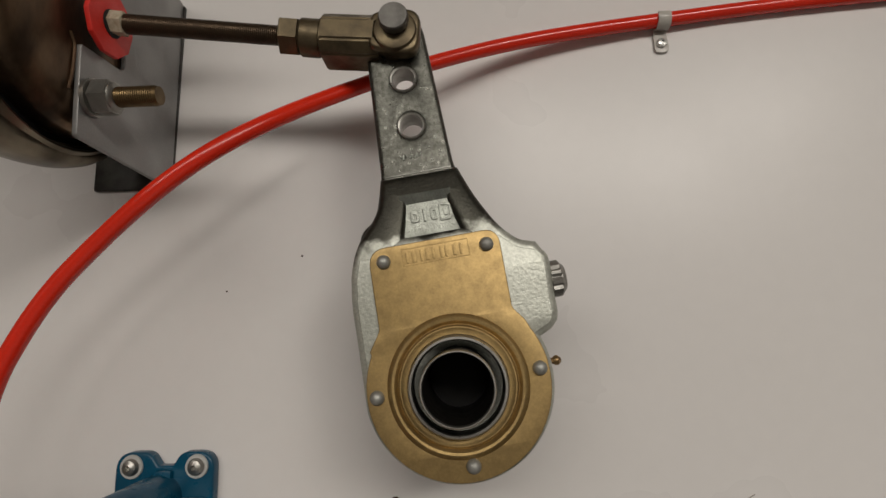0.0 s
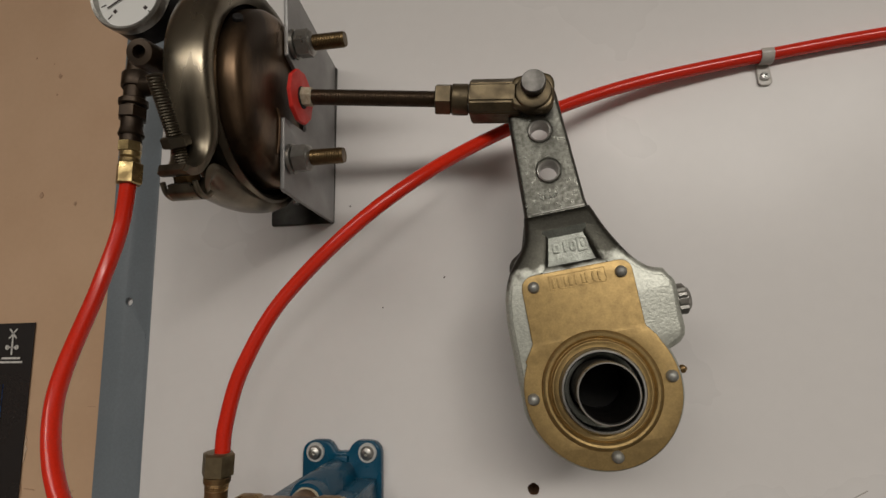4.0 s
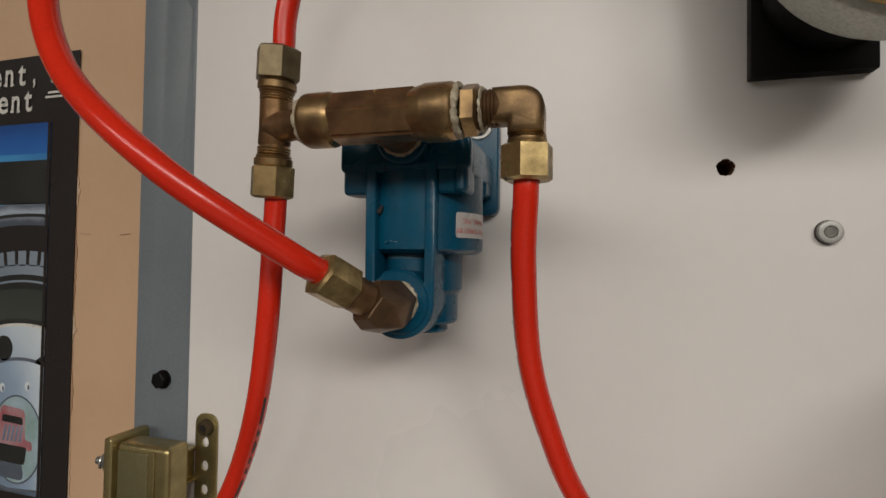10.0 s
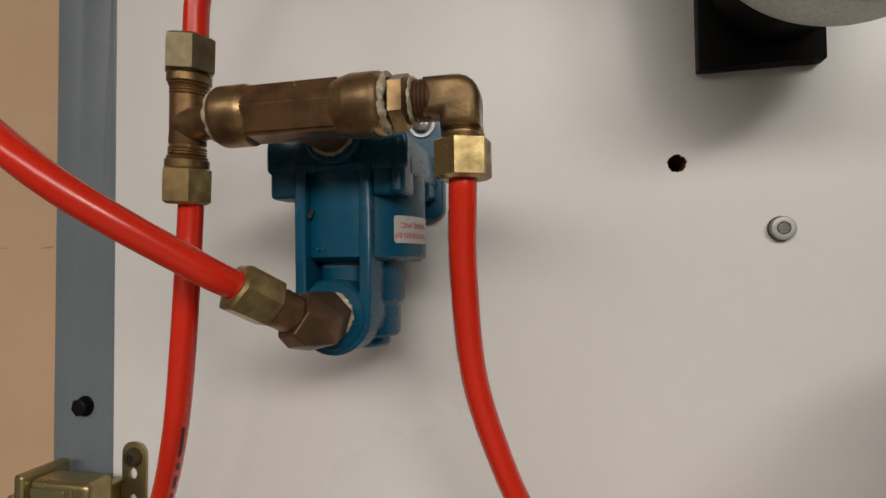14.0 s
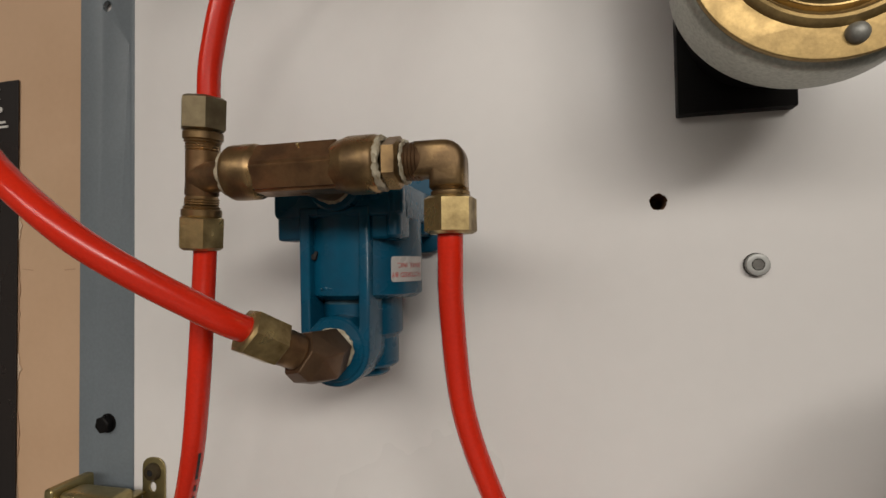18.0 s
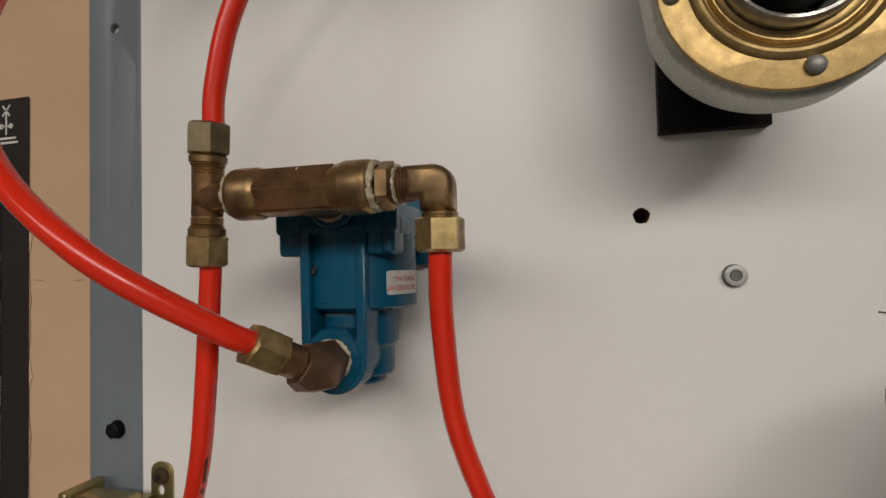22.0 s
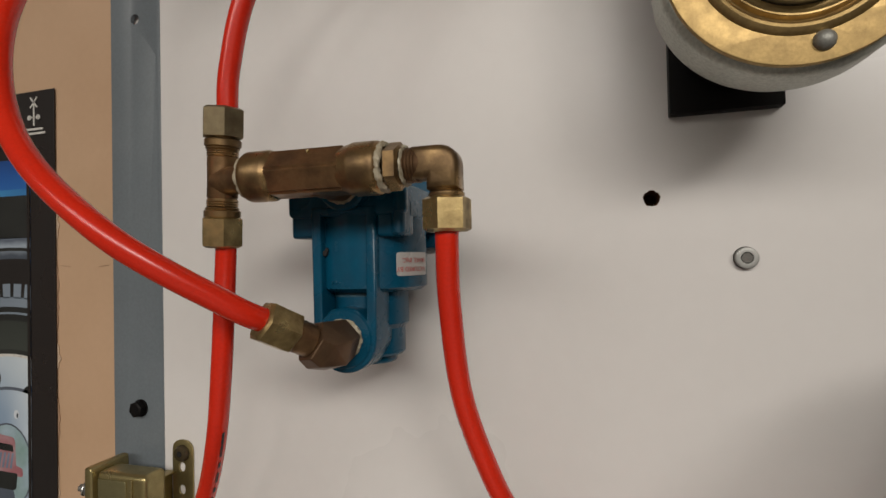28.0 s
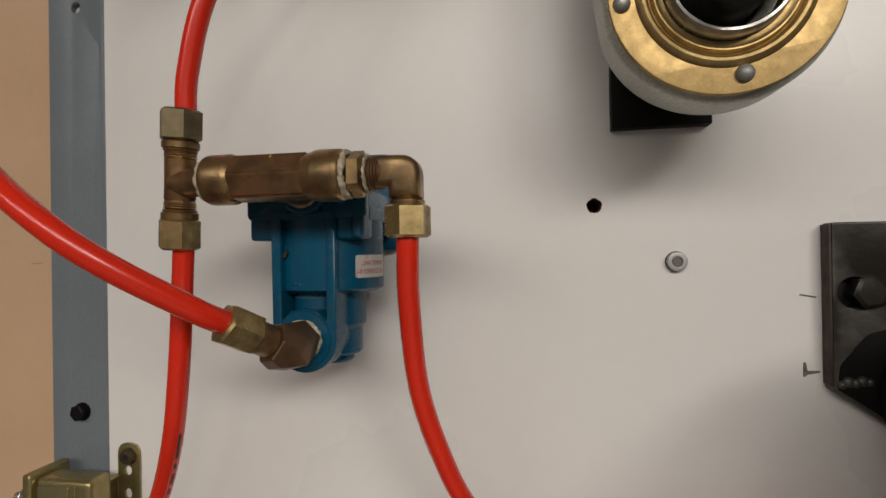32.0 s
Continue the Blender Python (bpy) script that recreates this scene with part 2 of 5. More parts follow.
M_REDPLATE = shade("red_rubber", (0.72, 0.03, 0.02), 0.5, 0, (0.6, 0.02, 0.015), 80, 0.6, 900, 0.08)
M_CLIP = shade("clear_nylon", (0.5, 0.47, 0.43), 0.35, 0, (0.42, 0.39, 0.36), 100, 0.6, 900, 0.05)
M_LABEL = shade("silver_label", (0.62, 0.6, 0.58), 0.35, 0.2, (0.52, 0.5, 0.48), 60, 0.6, 900, 0.03)
M_LABELRED = plain("label_red", (0.55, 0.05, 0.04), 0.5)
M_INK = plain("black_ink", (0.02, 0.008, 0.008), 0.5)
M_DIAL = plain("dial_white", (0.75, 0.75, 0.73), 0.5)
M_STAIN = plain("pencil_grey", (0.42, 0.39, 0.36), 0.8)
M_SCUFF = shade("wall_scuff", (0.44, 0.28, 0.18), 0.7, 0, (0.36, 0.22, 0.14), 200, 0.8, 900, 0.1)
M_SMUDGE = shade("brown_smudge", (0.20, 0.165, 0.135), 0.8, 0, (0.08, 0.06, 0.05), 500, 0.9, 900, 0.1)
M_TORN = shade("peeled_paint", (0.62, 0.47, 0.34), 0.6, 0, (0.50, 0.35, 0.24), 160, 0.9, 700, 0.2)
M_DOT = plain("dark_speck", (0.07, 0.05, 0.045), 0.8)
def print_fade(name, at, reach, stops, grain=0.15, rough=0.36):
    """Printed tones that run from one colour to the next along a direction on the sheet, or out from a point (reach a number)."""
    m = bpy.data.materials.new(name)
    m.use_nodes = True
    n, ln = m.node_tree.nodes, m.node_tree.links
    b = n["Principled BSDF"]
    co, off = n.new("ShaderNodeTexCoord"), n.new("ShaderNodeVectorMath")
    off.operation = "SUBTRACT"
    off.inputs[1].default_value = (at[0], 0, at[1])
    ln.new(co.outputs["Object"], off.inputs[0])
    how = n.new("ShaderNodeVectorMath")
    if isinstance(reach, float):
        flatten = n.new("ShaderNodeVectorMath")
        flatten.operation = "MULTIPLY"
        flatten.inputs[1].default_value = (1 / reach, 0, 1.22 / reach)
        ln.new(off.outputs[0], flatten.inputs[0])
        how.operation = "LENGTH"
        ln.new(flatten.outputs[0], how.inputs[0])
        value = how.outputs["Value"]
    else:
        size = reach[0] ** 2 + reach[1] ** 2
        how.operation = "DOT_PRODUCT"
        how.inputs[1].default_value = (reach[0] / size, 0, reach[1] / size)
        ln.new(off.outputs[0], how.inputs[0])
        value = how.outputs["Value"]
    noise = n.new("ShaderNodeTexNoise")
    noise.inputs["Scale"].default_value, noise.inputs["Detail"].default_value = 38, 4
    ln.new(co.outputs["Object"], noise.inputs["Vector"])
    blur = n.new("ShaderNodeMath")
    blur.operation = "MULTIPLY_ADD"
    blur.inputs[1].default_value = grain
    ln.new(noise.outputs["Fac"], blur.inputs[0])
    ln.new(value, blur.inputs[2])
    ramp = n.new("ShaderNodeValToRGB")
    el = ramp.color_ramp.elements
    while len(el) < len(stops):
        el.new(0.5)
    for e, (place, colour) in zip(el, stops):
        e.position, e.color = place, (*colour, 1)
    ln.new(blur.outputs[0], ramp.inputs[0])
    ln.new(ramp.outputs[0], b.inputs["Base Color"])
    b.inputs["Roughness"].default_value = rough
    return m


M_SHEET = shade("poster_black", (0.024, 0.019, 0.018), 0.34, 0, (0.016, 0.014, 0.014), 12, 0.8, 300, 0.02)
M_PBLUE = print_fade("poster_blue", (-0.70, 1.275), (0.0, -0.045), ((0.0, (0.012, 0.045, 0.17)), (0.45, (0.02, 0.10, 0.36)), (1.0, (0.03, 0.16, 0.48))))
M_PSKY = print_fade("poster_sky_blue", (-0.84, 1.26), (0.30, -0.14), ((0.0, (0.015, 0.06, 0.22)), (0.30, (0.05, 0.24, 0.50)), (0.55, (0.16, 0.44, 0.66)), (0.75, (0.06, 0.28, 0.56)), (1.0, (0.03, 0.13, 0.36))))
M_PNAVY = shade("poster_navy", (0.02, 0.03, 0.1), 0.4, 0, (0.02, 0.02, 0.06), 20, 0.8, 200, 0)
M_PGREY = print_fade("poster_fender", (-0.56, 0.998), 0.257, ((0.0, (0.05, 0.06, 0.08)), (0.90, (0.07, 0.085, 0.11)), (0.945, (0.34, 0.40, 0.47)), (0.975, (0.10, 0.12, 0.16)), (1.0, (0.26, 0.31, 0.38)), (1.06, (0.06, 0.07, 0.10))), 0.05)
M_PSHADE = shade("poster_shade", (0.12, 0.14, 0.18), 0.36, 0, (0.07, 0.085, 0.11), 30, 0.9, 200, 0)
M_PTREAD = print_fade("poster_tread", (-0.52, 1.14), (-0.20, -0.10), ((0.0, (0.26, 0.31, 0.37)), (0.45, (0.16, 0.20, 0.25)), (0.8, (0.05, 0.06, 0.075)), (1.0, (0.025, 0.027, 0.03))))
M_PTYRE = shade("poster_tyre", (0.020, 0.021, 0.021), 0.36, 0, (0.034, 0.036, 0.034), 18, 0.8, 200, 0)
M_PRIM = print_fade("poster_rim", (-0.54, 1.075), (-0.11, -0.13), ((0.0, (0.62, 0.68, 0.72)), (0.30, (0.36, 0.45, 0.55)), (0.55, (0.15, 0.21, 0.29)), (0.78, (0.07, 0.09, 0.12)), (1.0, (0.03, 0.035, 0.04))))
M_PHUB = print_fade("poster_hub", (-0.53, 1.03), (-0.10, -0.03), ((0.0, (0.66, 0.70, 0.72)), (0.18, (0.50, 0.58, 0.66)), (0.45, (0.26, 0.35, 0.47)), (1.0, (0.12, 0.17, 0.25))))
M_PWALL = print_fade("poster_tyre_wall", (-0.56, 1.13), (-0.02, -0.19), ((0.0, (0.03, 0.034, 0.03)), (0.35, (0.055, 0.062, 0.055)), (1.0, (0.018, 0.02, 0.02))))
M_PWHITE = shade("poster_white", (0.66, 0.64, 0.60), 0.42, 0, (0.36, 0.35, 0.33), 330, 0.75, 900, 0.0, contrast=(0.5, 0.66))
M_PPINK = shade("poster_pink", (0.34, 0.10, 0.12), 0.4, 0, (0.42, 0.28, 0.30), 60, 0.9, 200, 0)
M_BOLT = shade("oiled_bolt_steel", (0.085, 0.072, 0.05), 0.4, 0.85, (0.06, 0.05, 0.04), 120, 0.8, 1200, 0.2)
M_PGLINT = plain("poster_glint", (0.62, 0.66, 0.70), 0.4)
M_PGREEN = shade("poster_green", (0.24, 0.36, 0.34), 0.4, 0, (0.36, 0.46, 0.54), 40, 0.9, 200, 0)

# ---- building blocks ----
WORLD = {}


def thing(name, at, label, category, group="", kind="", rot=(0, 0, 0)):
    ob = new(name)
    ob.empty_display_size = 0.01
    ob.matrix_basis = pose(*at, *rot)
    WORLD[ob] = ob.matrix_basis.copy()
    return tagged(ob, label, category, group, kind)


def finish(name, bm, material, angle=35):
    me = bpy.data.meshes.new(name)
    bmesh.ops.recalc_face_normals(bm, faces=bm.faces)
    bm.to_mesh(me)
    bm.free()
    me.materials.append(material)
    for p in me.polygons:
        p.use_smooth = True
    me.set_sharp_from_angle(angle=radians(angle))
    return me


def part(name, bm, material, parent, label="", angle=35, local=False):
    """One mesh under a thing or a part. local: the mesh is in the parent's own axes."""
    ob = new(name, finish(name, bm, material, angle))
    ob.parent = parent
    w = WORLD[parent]
    if not local:
        ob.matrix_parent_inverse = w.inverted()
        WORLD[ob] = Matrix()
    else:
        WORLD[ob] = w.copy()
    return tagged(ob, label)


def single(name, bm, material, label, category, group="", kind="", angle=35):
    ob = new(name, finish(name, bm, material, angle))
    WORLD[ob] = Matrix()
    return tagged(ob, label, category, group, kind)


def along(p, d, spin=0):
    """A matrix at p whose z axis points along d."""
    q = Vector(d).to_track_quat("Z", "Y").to_matrix().to_4x4()
    return Matrix.Translation(p) @ q @ Matrix.Rotation(radians(spin), 4, "Z")


def lathe(profile, m=Matrix(), seg=36, bm=None):
    """Turns (radius, height) pairs round the z axis of m; radius 0 closes an end."""
    bm = bm or bmesh.new()
    rings = []
    for r, h in profile:
        if r < 1e-6:
            rings.append([bm.verts.new(m @ Vector((0, 0, h)))])
        else:
            rings.append([bm.verts.new(m @ Vector((r * math.cos(a), r * math.sin(a), h)))
                          for a in (2 * math.pi * i / seg for i in range(seg))])
    for a, b in zip(rings, rings[1:]):
        for i in range(seg):
            j = (i + 1) % seg
            f = [a[i % len(a)], a[j % len(a)], b[j % len(b)], b[i % len(b)]]
            f = list(dict.fromkeys(f))
            if len(f) > 2:
                bm.faces.new(f)
    return bm


def rod(p, d, r, length, chamfer=0.0004, seg=28, bm=None):
    c = min(chamfer, r * 0.4)
    return lathe([(0, 0), (r - c, 0), (r, c), (r, length - c), (r - c, length), (0, length)], along(p, d), seg, bm)


def thread(p, d, r, length, pitch=0.0014, depth=0.0005, seg=24):
    prof, h = [(0, 0), (r - 2 * depth, 0)], pitch * 0.5
    while h < length - pitch:
        prof += [(r, h), (r - depth, h + pitch * 0.5)]
        h += pitch
    prof += [(r - 2 * depth, length), (0, length)]
    return lathe(prof, along(p, d), seg)


def hexagon(p, d, flats, length, spin=0, chamfer=0.0007, bm=None):
    """A hexagonal nut or head with turned-down corners."""
    bm = bm or bmesh.new()
    m, r = along(p, d, spin), flats / math.sqrt(3)
    rings = []
    for rr, h in ((r - chamfer * 1.6, 0), (r, chamfer), (r, length - chamfer), (r - chamfer * 1.6, length)):
        rings.append([bm.verts.new(m @ Vector((rr * math.cos(a), rr * math.sin(a), h)))
                      for a in (math.pi / 3 * i for i in range(6))])
    for a, b in zip(rings, rings[1:]):
        for i in range(6):
            bm.faces.new((a[i], a[(i + 1) % 6], b[(i + 1) % 6], b[i]))
    bm.faces.new(rings[0][::-1])
    bm.faces.new(rings[-1])
    return bm


def block(x0, x1, y0, y1, z0, z1, bevel=0.0, seg=2, m=Matrix(), bm=None):
    own = bmesh.new()
    bmesh.ops.create_cube(own, size=1, matrix=Matrix.LocRotScale(((x0 + x1) / 2, (y0 + y1) / 2, (z0 + z1) / 2), None, (x1 - x0, y1 - y0, z1 - z0)))
    if bevel:
        bmesh.ops.bevel(own, geom=own.edges[:], offset=bevel, segments=seg, affect="EDGES", profile=0.6)
    bmesh.ops.transform(own, matrix=m, verts=own.verts)
    return join(bm, own)


def join(bm, own):
    if bm is None:
        return own
    me = bpy.data.meshes.new("scratch")
    own.to_mesh(me)
    own.free()
    bm.from_mesh(me)
    bpy.data.meshes.remove(me)
    return bm


def ring(cx, cz, r, n=40, rz=None):
    return [(cx + r * math.cos(2 * math.pi * i / n), cz + (rz or r) * math.sin(2 * math.pi * i / n)) for i in range(n)]


def rounded(points, n=6):
    """A closed outline from corners (x, z, radius)."""
    out, k = [], len(points)
    for i, (x, z, r) in enumerate(points):
        p = Vector((x, z))
        a, b = Vector(points[i - 1][:2]) - p, Vector(points[(i + 1) % k][:2]) - p
        if r < 1e-6:
            out.append((x, z))
            continue
        la, lb = a.length, b.length
        a.normalize(), b.normalize()
        half = a.angle(b) / 2
        cut = min(r / math.tan(half), la * 0.49, lb * 0.49)
        s, e = p + a * cut, p + b * cut
        for j in range(n + 1):
            t = j / n
            out.append(tuple((1 - t) ** 2 * s + 2 * t * (1 - t) * p + t * t * e))
    return out


def sheet(outlines, y0, y1, bevel=0.0, m=Matrix(), bm=None):
    """A plate in the x-z plane from y0 to y1; outlines after the first are holes."""
    cu = bpy.data.curves.new("scratch", "CURVE")
    cu.dimensions, cu.fill_mode = "2D", "BOTH"
    cu.extrude, cu.bevel_depth, cu.bevel_resolution = max(abs(y1 - y0) / 2 - bevel, 1e-5), bevel, 2
    for o in outlines:
        s = cu.splines.new("POLY")
        s.points.add(len(o) - 1)
        for q, (x, z) in zip(s.points, o):
            q.co = (x, z, 0, 1)
        s.use_cyclic_u = True
    ob = bpy.data.objects.new("scratch", cu)
    me = bpy.data.meshes.new_from_object(ob)
    own = bmesh.new()
    own.from_mesh(me)
    bpy.data.objects.remove(ob)
    bpy.data.curves.remove(cu)
    bpy.data.meshes.remove(me)
    bmesh.ops.remove_doubles(own, verts=own.verts, dist=1e-6)
    bmesh.ops.transform(own, matrix=m @ Matrix.Translation((0, (y0 + y1) / 2, 0)) @ Matrix.Rotation(radians(90), 4, "X"), verts=own.verts)
    return join(bm, own)


def glide(points, step=10):
    """A smooth line through the points."""
    p = [Vector(q) for q in points]
    p = [2 * p[0] - p[1]] + p + [2 * p[-1] - p[-2]]
    out = []
    for i in range(1, len(p) - 2):
        a, b, c, d = p[i - 1:i + 3]
        for j in range(step):
            t = j / step
            out.append(0.5 * (2 * b + (c - a) * t + (2 * a - 5 * b + 4 * c - d) * t * t + (3 * b - a - 3 * c + d) * t ** 3))
    return out + [p[-2]]


def pipe(line, r, seg=20, bm=None, cap=True):
    """A round bar along a line of points."""
    bm = bm or bmesh.new()
    line = [Vector(q) for q in line]
    up, rings = None, []
    for i, q in enumerate(line):
        d = (line[min(i + 1, len(line) - 1)] - line[max(i - 1, 0)]).normalized()
        up = d.orthogonal().normalized() if up is None else (up - d * up.dot(d)).normalized()
        side = d.cross(up)
        rings.append([bm.verts.new(q + r * (up * math.cos(a) + side * math.sin(a))) for a in (2 * math.pi * k / seg for k in range(seg))])
    for a, b in zip(rings, rings[1:]):
        for i in range(seg):
            bm.faces.new((a[i], a[(i + 1) % seg], b[(i + 1) % seg], b[i]))
    if cap:
        bm.faces.new(rings[0][::-1]), bm.faces.new(rings[-1])
    return bm


def lettering(text, size, m, thick=0.0, bold=0.0):
    """Words in the built-in font, in the x-y plane of m, as a mesh."""
    cu = bpy.data.curves.new("scratch", "FONT")
    cu.body, cu.size, cu.extrude, cu.resolution_u, cu.offset = text, size, thick, 3, bold
    ob = bpy.data.objects.new("scratch", cu)
    me = bpy.data.meshes.new_from_object(ob)
    bm = bmesh.new()
    bm.from_mesh(me)
    bpy.data.objects.remove(ob)
    bpy.data.curves.remove(cu)
    bpy.data.meshes.remove(me)
    bmesh.ops.transform(bm, matrix=m, verts=bm.verts)
    return bm

# ---- the room, the board and its frame ----
tagged(single("wall_back", block(-2.5, 2.5, 0.062, 0.2, 0, 2.7), M_WALL, "tan painted workshop wall with faint scuffs behind the board", "wall"), kind="structure")
single("wall_left", block(-2.6, -2.5, -7, 0.2, 0, 2.7), M_PLAINWALL, "plain drab painted workshop side wall", "wall", kind="structure")
single("wall_right", block(2.5, 2.6, -7, 0.2, 0, 2.7), M_PLAINWALL, "plain drab painted workshop side wall", "wall", kind="structure")
single("wall_front", block(-2.6, 2.6, -7.1, -7, 0, 2.7), M_PLAINWALL, "plain drab painted workshop end wall", "wall", kind="structure")
single("floor", block(-2.6, 2.6, -7.1, 0.2, -0.1, 0), M_FLOOR, "plain dark grey workshop floor", "floor", kind="structure")
single("ceiling", block(-2.6, 2.6, -7.1, 0.2, 2.7, 2.8), M_CEIL, "plain white ceiling board", "ceiling", kind="structure")

board = thing("display_board", (0.3, 0, 0.6), "large white laminate display board fixed in a grey steel frame", "board", kind="structure")
part("panel", sheet([[(-0.3226, 0.6), (1.25, 0.6), (1.25, 2.05), (-0.3226, 2.05)], [(r * math.cos(a), 1.2 + r * math.sin(a)) for r, a in ((0.0043 + 0.00018 * math.sin(5 * math.pi * k / 20) + 0.00015 * math.sin(11 * math.pi * k / 20), math.pi * k / 20) for k in range(40))]], 0, 0.018), M_BOARD, board)
part("hole_lining", lathe([(0.0046, 0.0008), (0.0046, 0.018), (0.0036, 0.018), (0.0041, 0.0010), (0.0046, 0.0008)], along((0, 0, 1.2), (0, 1, 0)), 20), M_WOOD, board, "ragged raw chipboard inside a drilled hole")
part("hole_back", rod((0, 0.0195, 1.2), (0, 1, 0), 0.008, 0.002), M_WOOD, board)

strip = thing("steel_frame", (-0.345, 0, 0.6), "blue-grey enamelled steel angle framing the edge of the white board", "frame", kind="structure")
part("front_leg", sheet([[(-0.3666, 0.6), (-0.3232, 0.6), (-0.3232, 2.05), (-0.3666, 2.05)], ring(-0.345, 1.348, 0.0042, 18),
                         rounded([(-0.3272, 1.314, 0.0008), (-0.3258, 1.314, 0.0008), (-0.3258, 1.3205, 0.0008), (-0.3272, 1.3205, 0.0008)], 3)],
                        -0.0005, 0.003, 0.0006), M_STRIP, strip)
part("side_leg", block(-0.3662, -0.3632, 0.0035, 0.0615, 0.6, 2.05, 0.0005), M_STRIP, strip)
part("hole_back", rod((-0.345, 0.0042, 1.348), (0, 1, 0), 0.008, 0.002), M_BOARD, strip)
part("slot_back", block(-0.329, -0.324, 0.004, 0.006, 1.312, 1.322), M_HOLE, strip)

bolt = thing("hex_bolt", (-0.35, 0, 1.07), "black hexagon-head bolt screwed into the grey frame", "bolt")
part("head", hexagon((-0.3428, -0.0012, 1.0688), (0, -1, 0), 0.0098, 0.0052, 15), M_BLACK, bolt)
part("washer", lathe([(0, 0), (0.0062, 0), (0.0062, 0.0008), (0, 0.0008)], along((-0.3428, -0.0005, 1.0688), (0, -1, 0))), M_BLACK, bolt)

sock = thing("socket_screw", (0.0436, 0, 1.1674), "pale zinc-plated socket-head screw in the white board", "screw")
part("washer", lathe([(0, 0), (0.0058, 0), (0.0058, 0.0006), (0.0054, 0.0009), (0, 0.0009)], along((0.0436, 0, 1.1674), (0, -1, 0))), M_PIN, sock)
head = part("head", lathe([(0.0046, 0.0008), (0.0053, 0.0011), (0.0055, 0.0030), (0.0051, 0.0037), (0.0045, 0.0039), (0.0030, 0.0038), (0.0027, 0.0034), (0.0026, 0.0014), (0, 0.0014)],
                          along((0.0436, 0, 1.1674), (0, -1, 0)), 40), M_SCREW, sock, "pale flat socket head")
part("socket", hexagon((0.0436, -0.0018, 1.1674), (0, -1, 0), 0.0049, 0.0018, 10, 0.0001), M_PIN, head, "dark hexagon socket")

# ---- slack adjuster ----
adj = thing("slack_adjuster", (0.0423, 0, 1.2813), "cast steel brake slack adjuster with a gold cover plate", "slack adjuster", rot=(0, -8.82, 0))
ARM = rounded([(-0.0162, 0.2042, 0.014), (0.0112, 0.2042, 0.012), (0.0147, 0.112, 0.03), (0.0218, 0.094, 0.02), (0.034, 0.072, 0.02), (0.034, 0.052, 0.01),
               (-0.034, 0.052, 0.01), (-0.0367, 0.083, 0.012), (-0.0268, 0.088, 0.02), (-0.0197, 0.112, 0.03)])
part("arm", sheet([ARM, ring(-0.0014, 0.167, 0.0095, 28), ring(-0.0016, 0.139, 0.0095, 28)], -0.0755, -0.062, 0.0030), M_ARM, adj, "dark worn steel lever arm", local=True)
for u in (0.167, 0.139):
    part("bushing", lathe([(0.0064, 0), (0.0079, 0), (0.0079, 0.0142), (0.0074, 0.0148), (0.0064, 0.0144), (0.0062, 0.0002), (0.0064, 0)],
                          along((-0.0015, -0.0612, u), (0, -1, 0)), 32), M_STEEL, adj, "pressed steel bush", local=True)
BODY = [(0.0465 * math.cos(a), 0.0465 * math.sin(a) - 0.001) for a in (radians(188 + 2.0 * k) for k in range(0, 97))]
BODY += [(0.0445, 0.0195), (0.0545, 0.0255), (0.0555, 0.040), (0.0565, 0.054), (0.0545, 0.0600), (0.044, 0.064), (0.0335, 0.0745), (0.0262, 0.0880), (0.0215, 0.0990), (0.0175, 0.1110),
         (-0.0215, 0.1110), (-0.0240, 0.0985), (-0.0290, 0.0890), (-0.0370, 0.0790), (-0.0425, 0.068), (-0.0458, 0.053), (-0.0460, 0.029)]
right = glide([Vector((x, z, 0)) for x, z in BODY[96:107]], 4)
left = glide([Vector((x, z, 0)) for x, z in BODY[107:] + BODY[:1]], 4)
BODY = BODY[:96] + [(v.x, v.y) for v in right + left[:-1]]
POCKET = rounded([(-0.0135, 0.0985, 0.003), (0.0128, 0.0985, 0.003), (0.0205, 0.0720, 0.001), (-0.0205, 0.0720, 0.001)])
bm = sheet([[(x * 0.925, (z + 0.001) * (0.925 if z < 0.06 else 0.97) - 0.001) for x, z in BODY], POCKET, ring(0, -0.001, 0.0222, 48)], -0.0858, -0.0610, 0.0042)
for v in bm.verts:
    if v.co.z > 0.076:
        k = (v.co.z - 0.076) / 0.034
        v.co.y += 0.0085 * k if v.co.y < -0.070 else -0.001 * k
part("housing", bm, M_BODY, adj, "rough casting, pale zinc below and dark steel above, sides tinted dark for shade", local=True)
FACE = [(x * 0.93, (z + 0.001) * (0.90 if z < 0.06 else 0.95) - 0.001) for x, z in BODY if z < 0.0735]
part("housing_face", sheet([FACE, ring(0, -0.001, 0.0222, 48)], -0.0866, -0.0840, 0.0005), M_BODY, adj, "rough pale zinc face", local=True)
part("parting_line", block(-0.0195, 0.0160, -0.0760, -0.0750, 0.1118, 0.1124, 0.0002), M_STEEL, adj, local=True)
part("shaft_boss", rod((0.0430, -0.0700, 0.0270), (1, 0, 0), 0.0070, 0.0120, 0.002), M_ARM, adj, local=True)
part("pocket_floor", sheet([[(x * 1.03, z) for x, z in POCKET]], -0.0796, -0.070), M_POCKET, adj, local=True)
bm = bmesh.new()
slope = [bm.verts.new(v) for v in ((-0.0140, -0.0815, 0.0990), (0.0133, -0.0815, 0.0990), (0.0128, -0.0790, 0.0925), (-0.0145, -0.0790, 0.0925))]
bm.faces.new(slope)
bmesh.ops.solidify(bm, geom=bm.faces[:], thickness=0.001)
part("pocket_slope", bm, M_POCKET, adj, local=True)
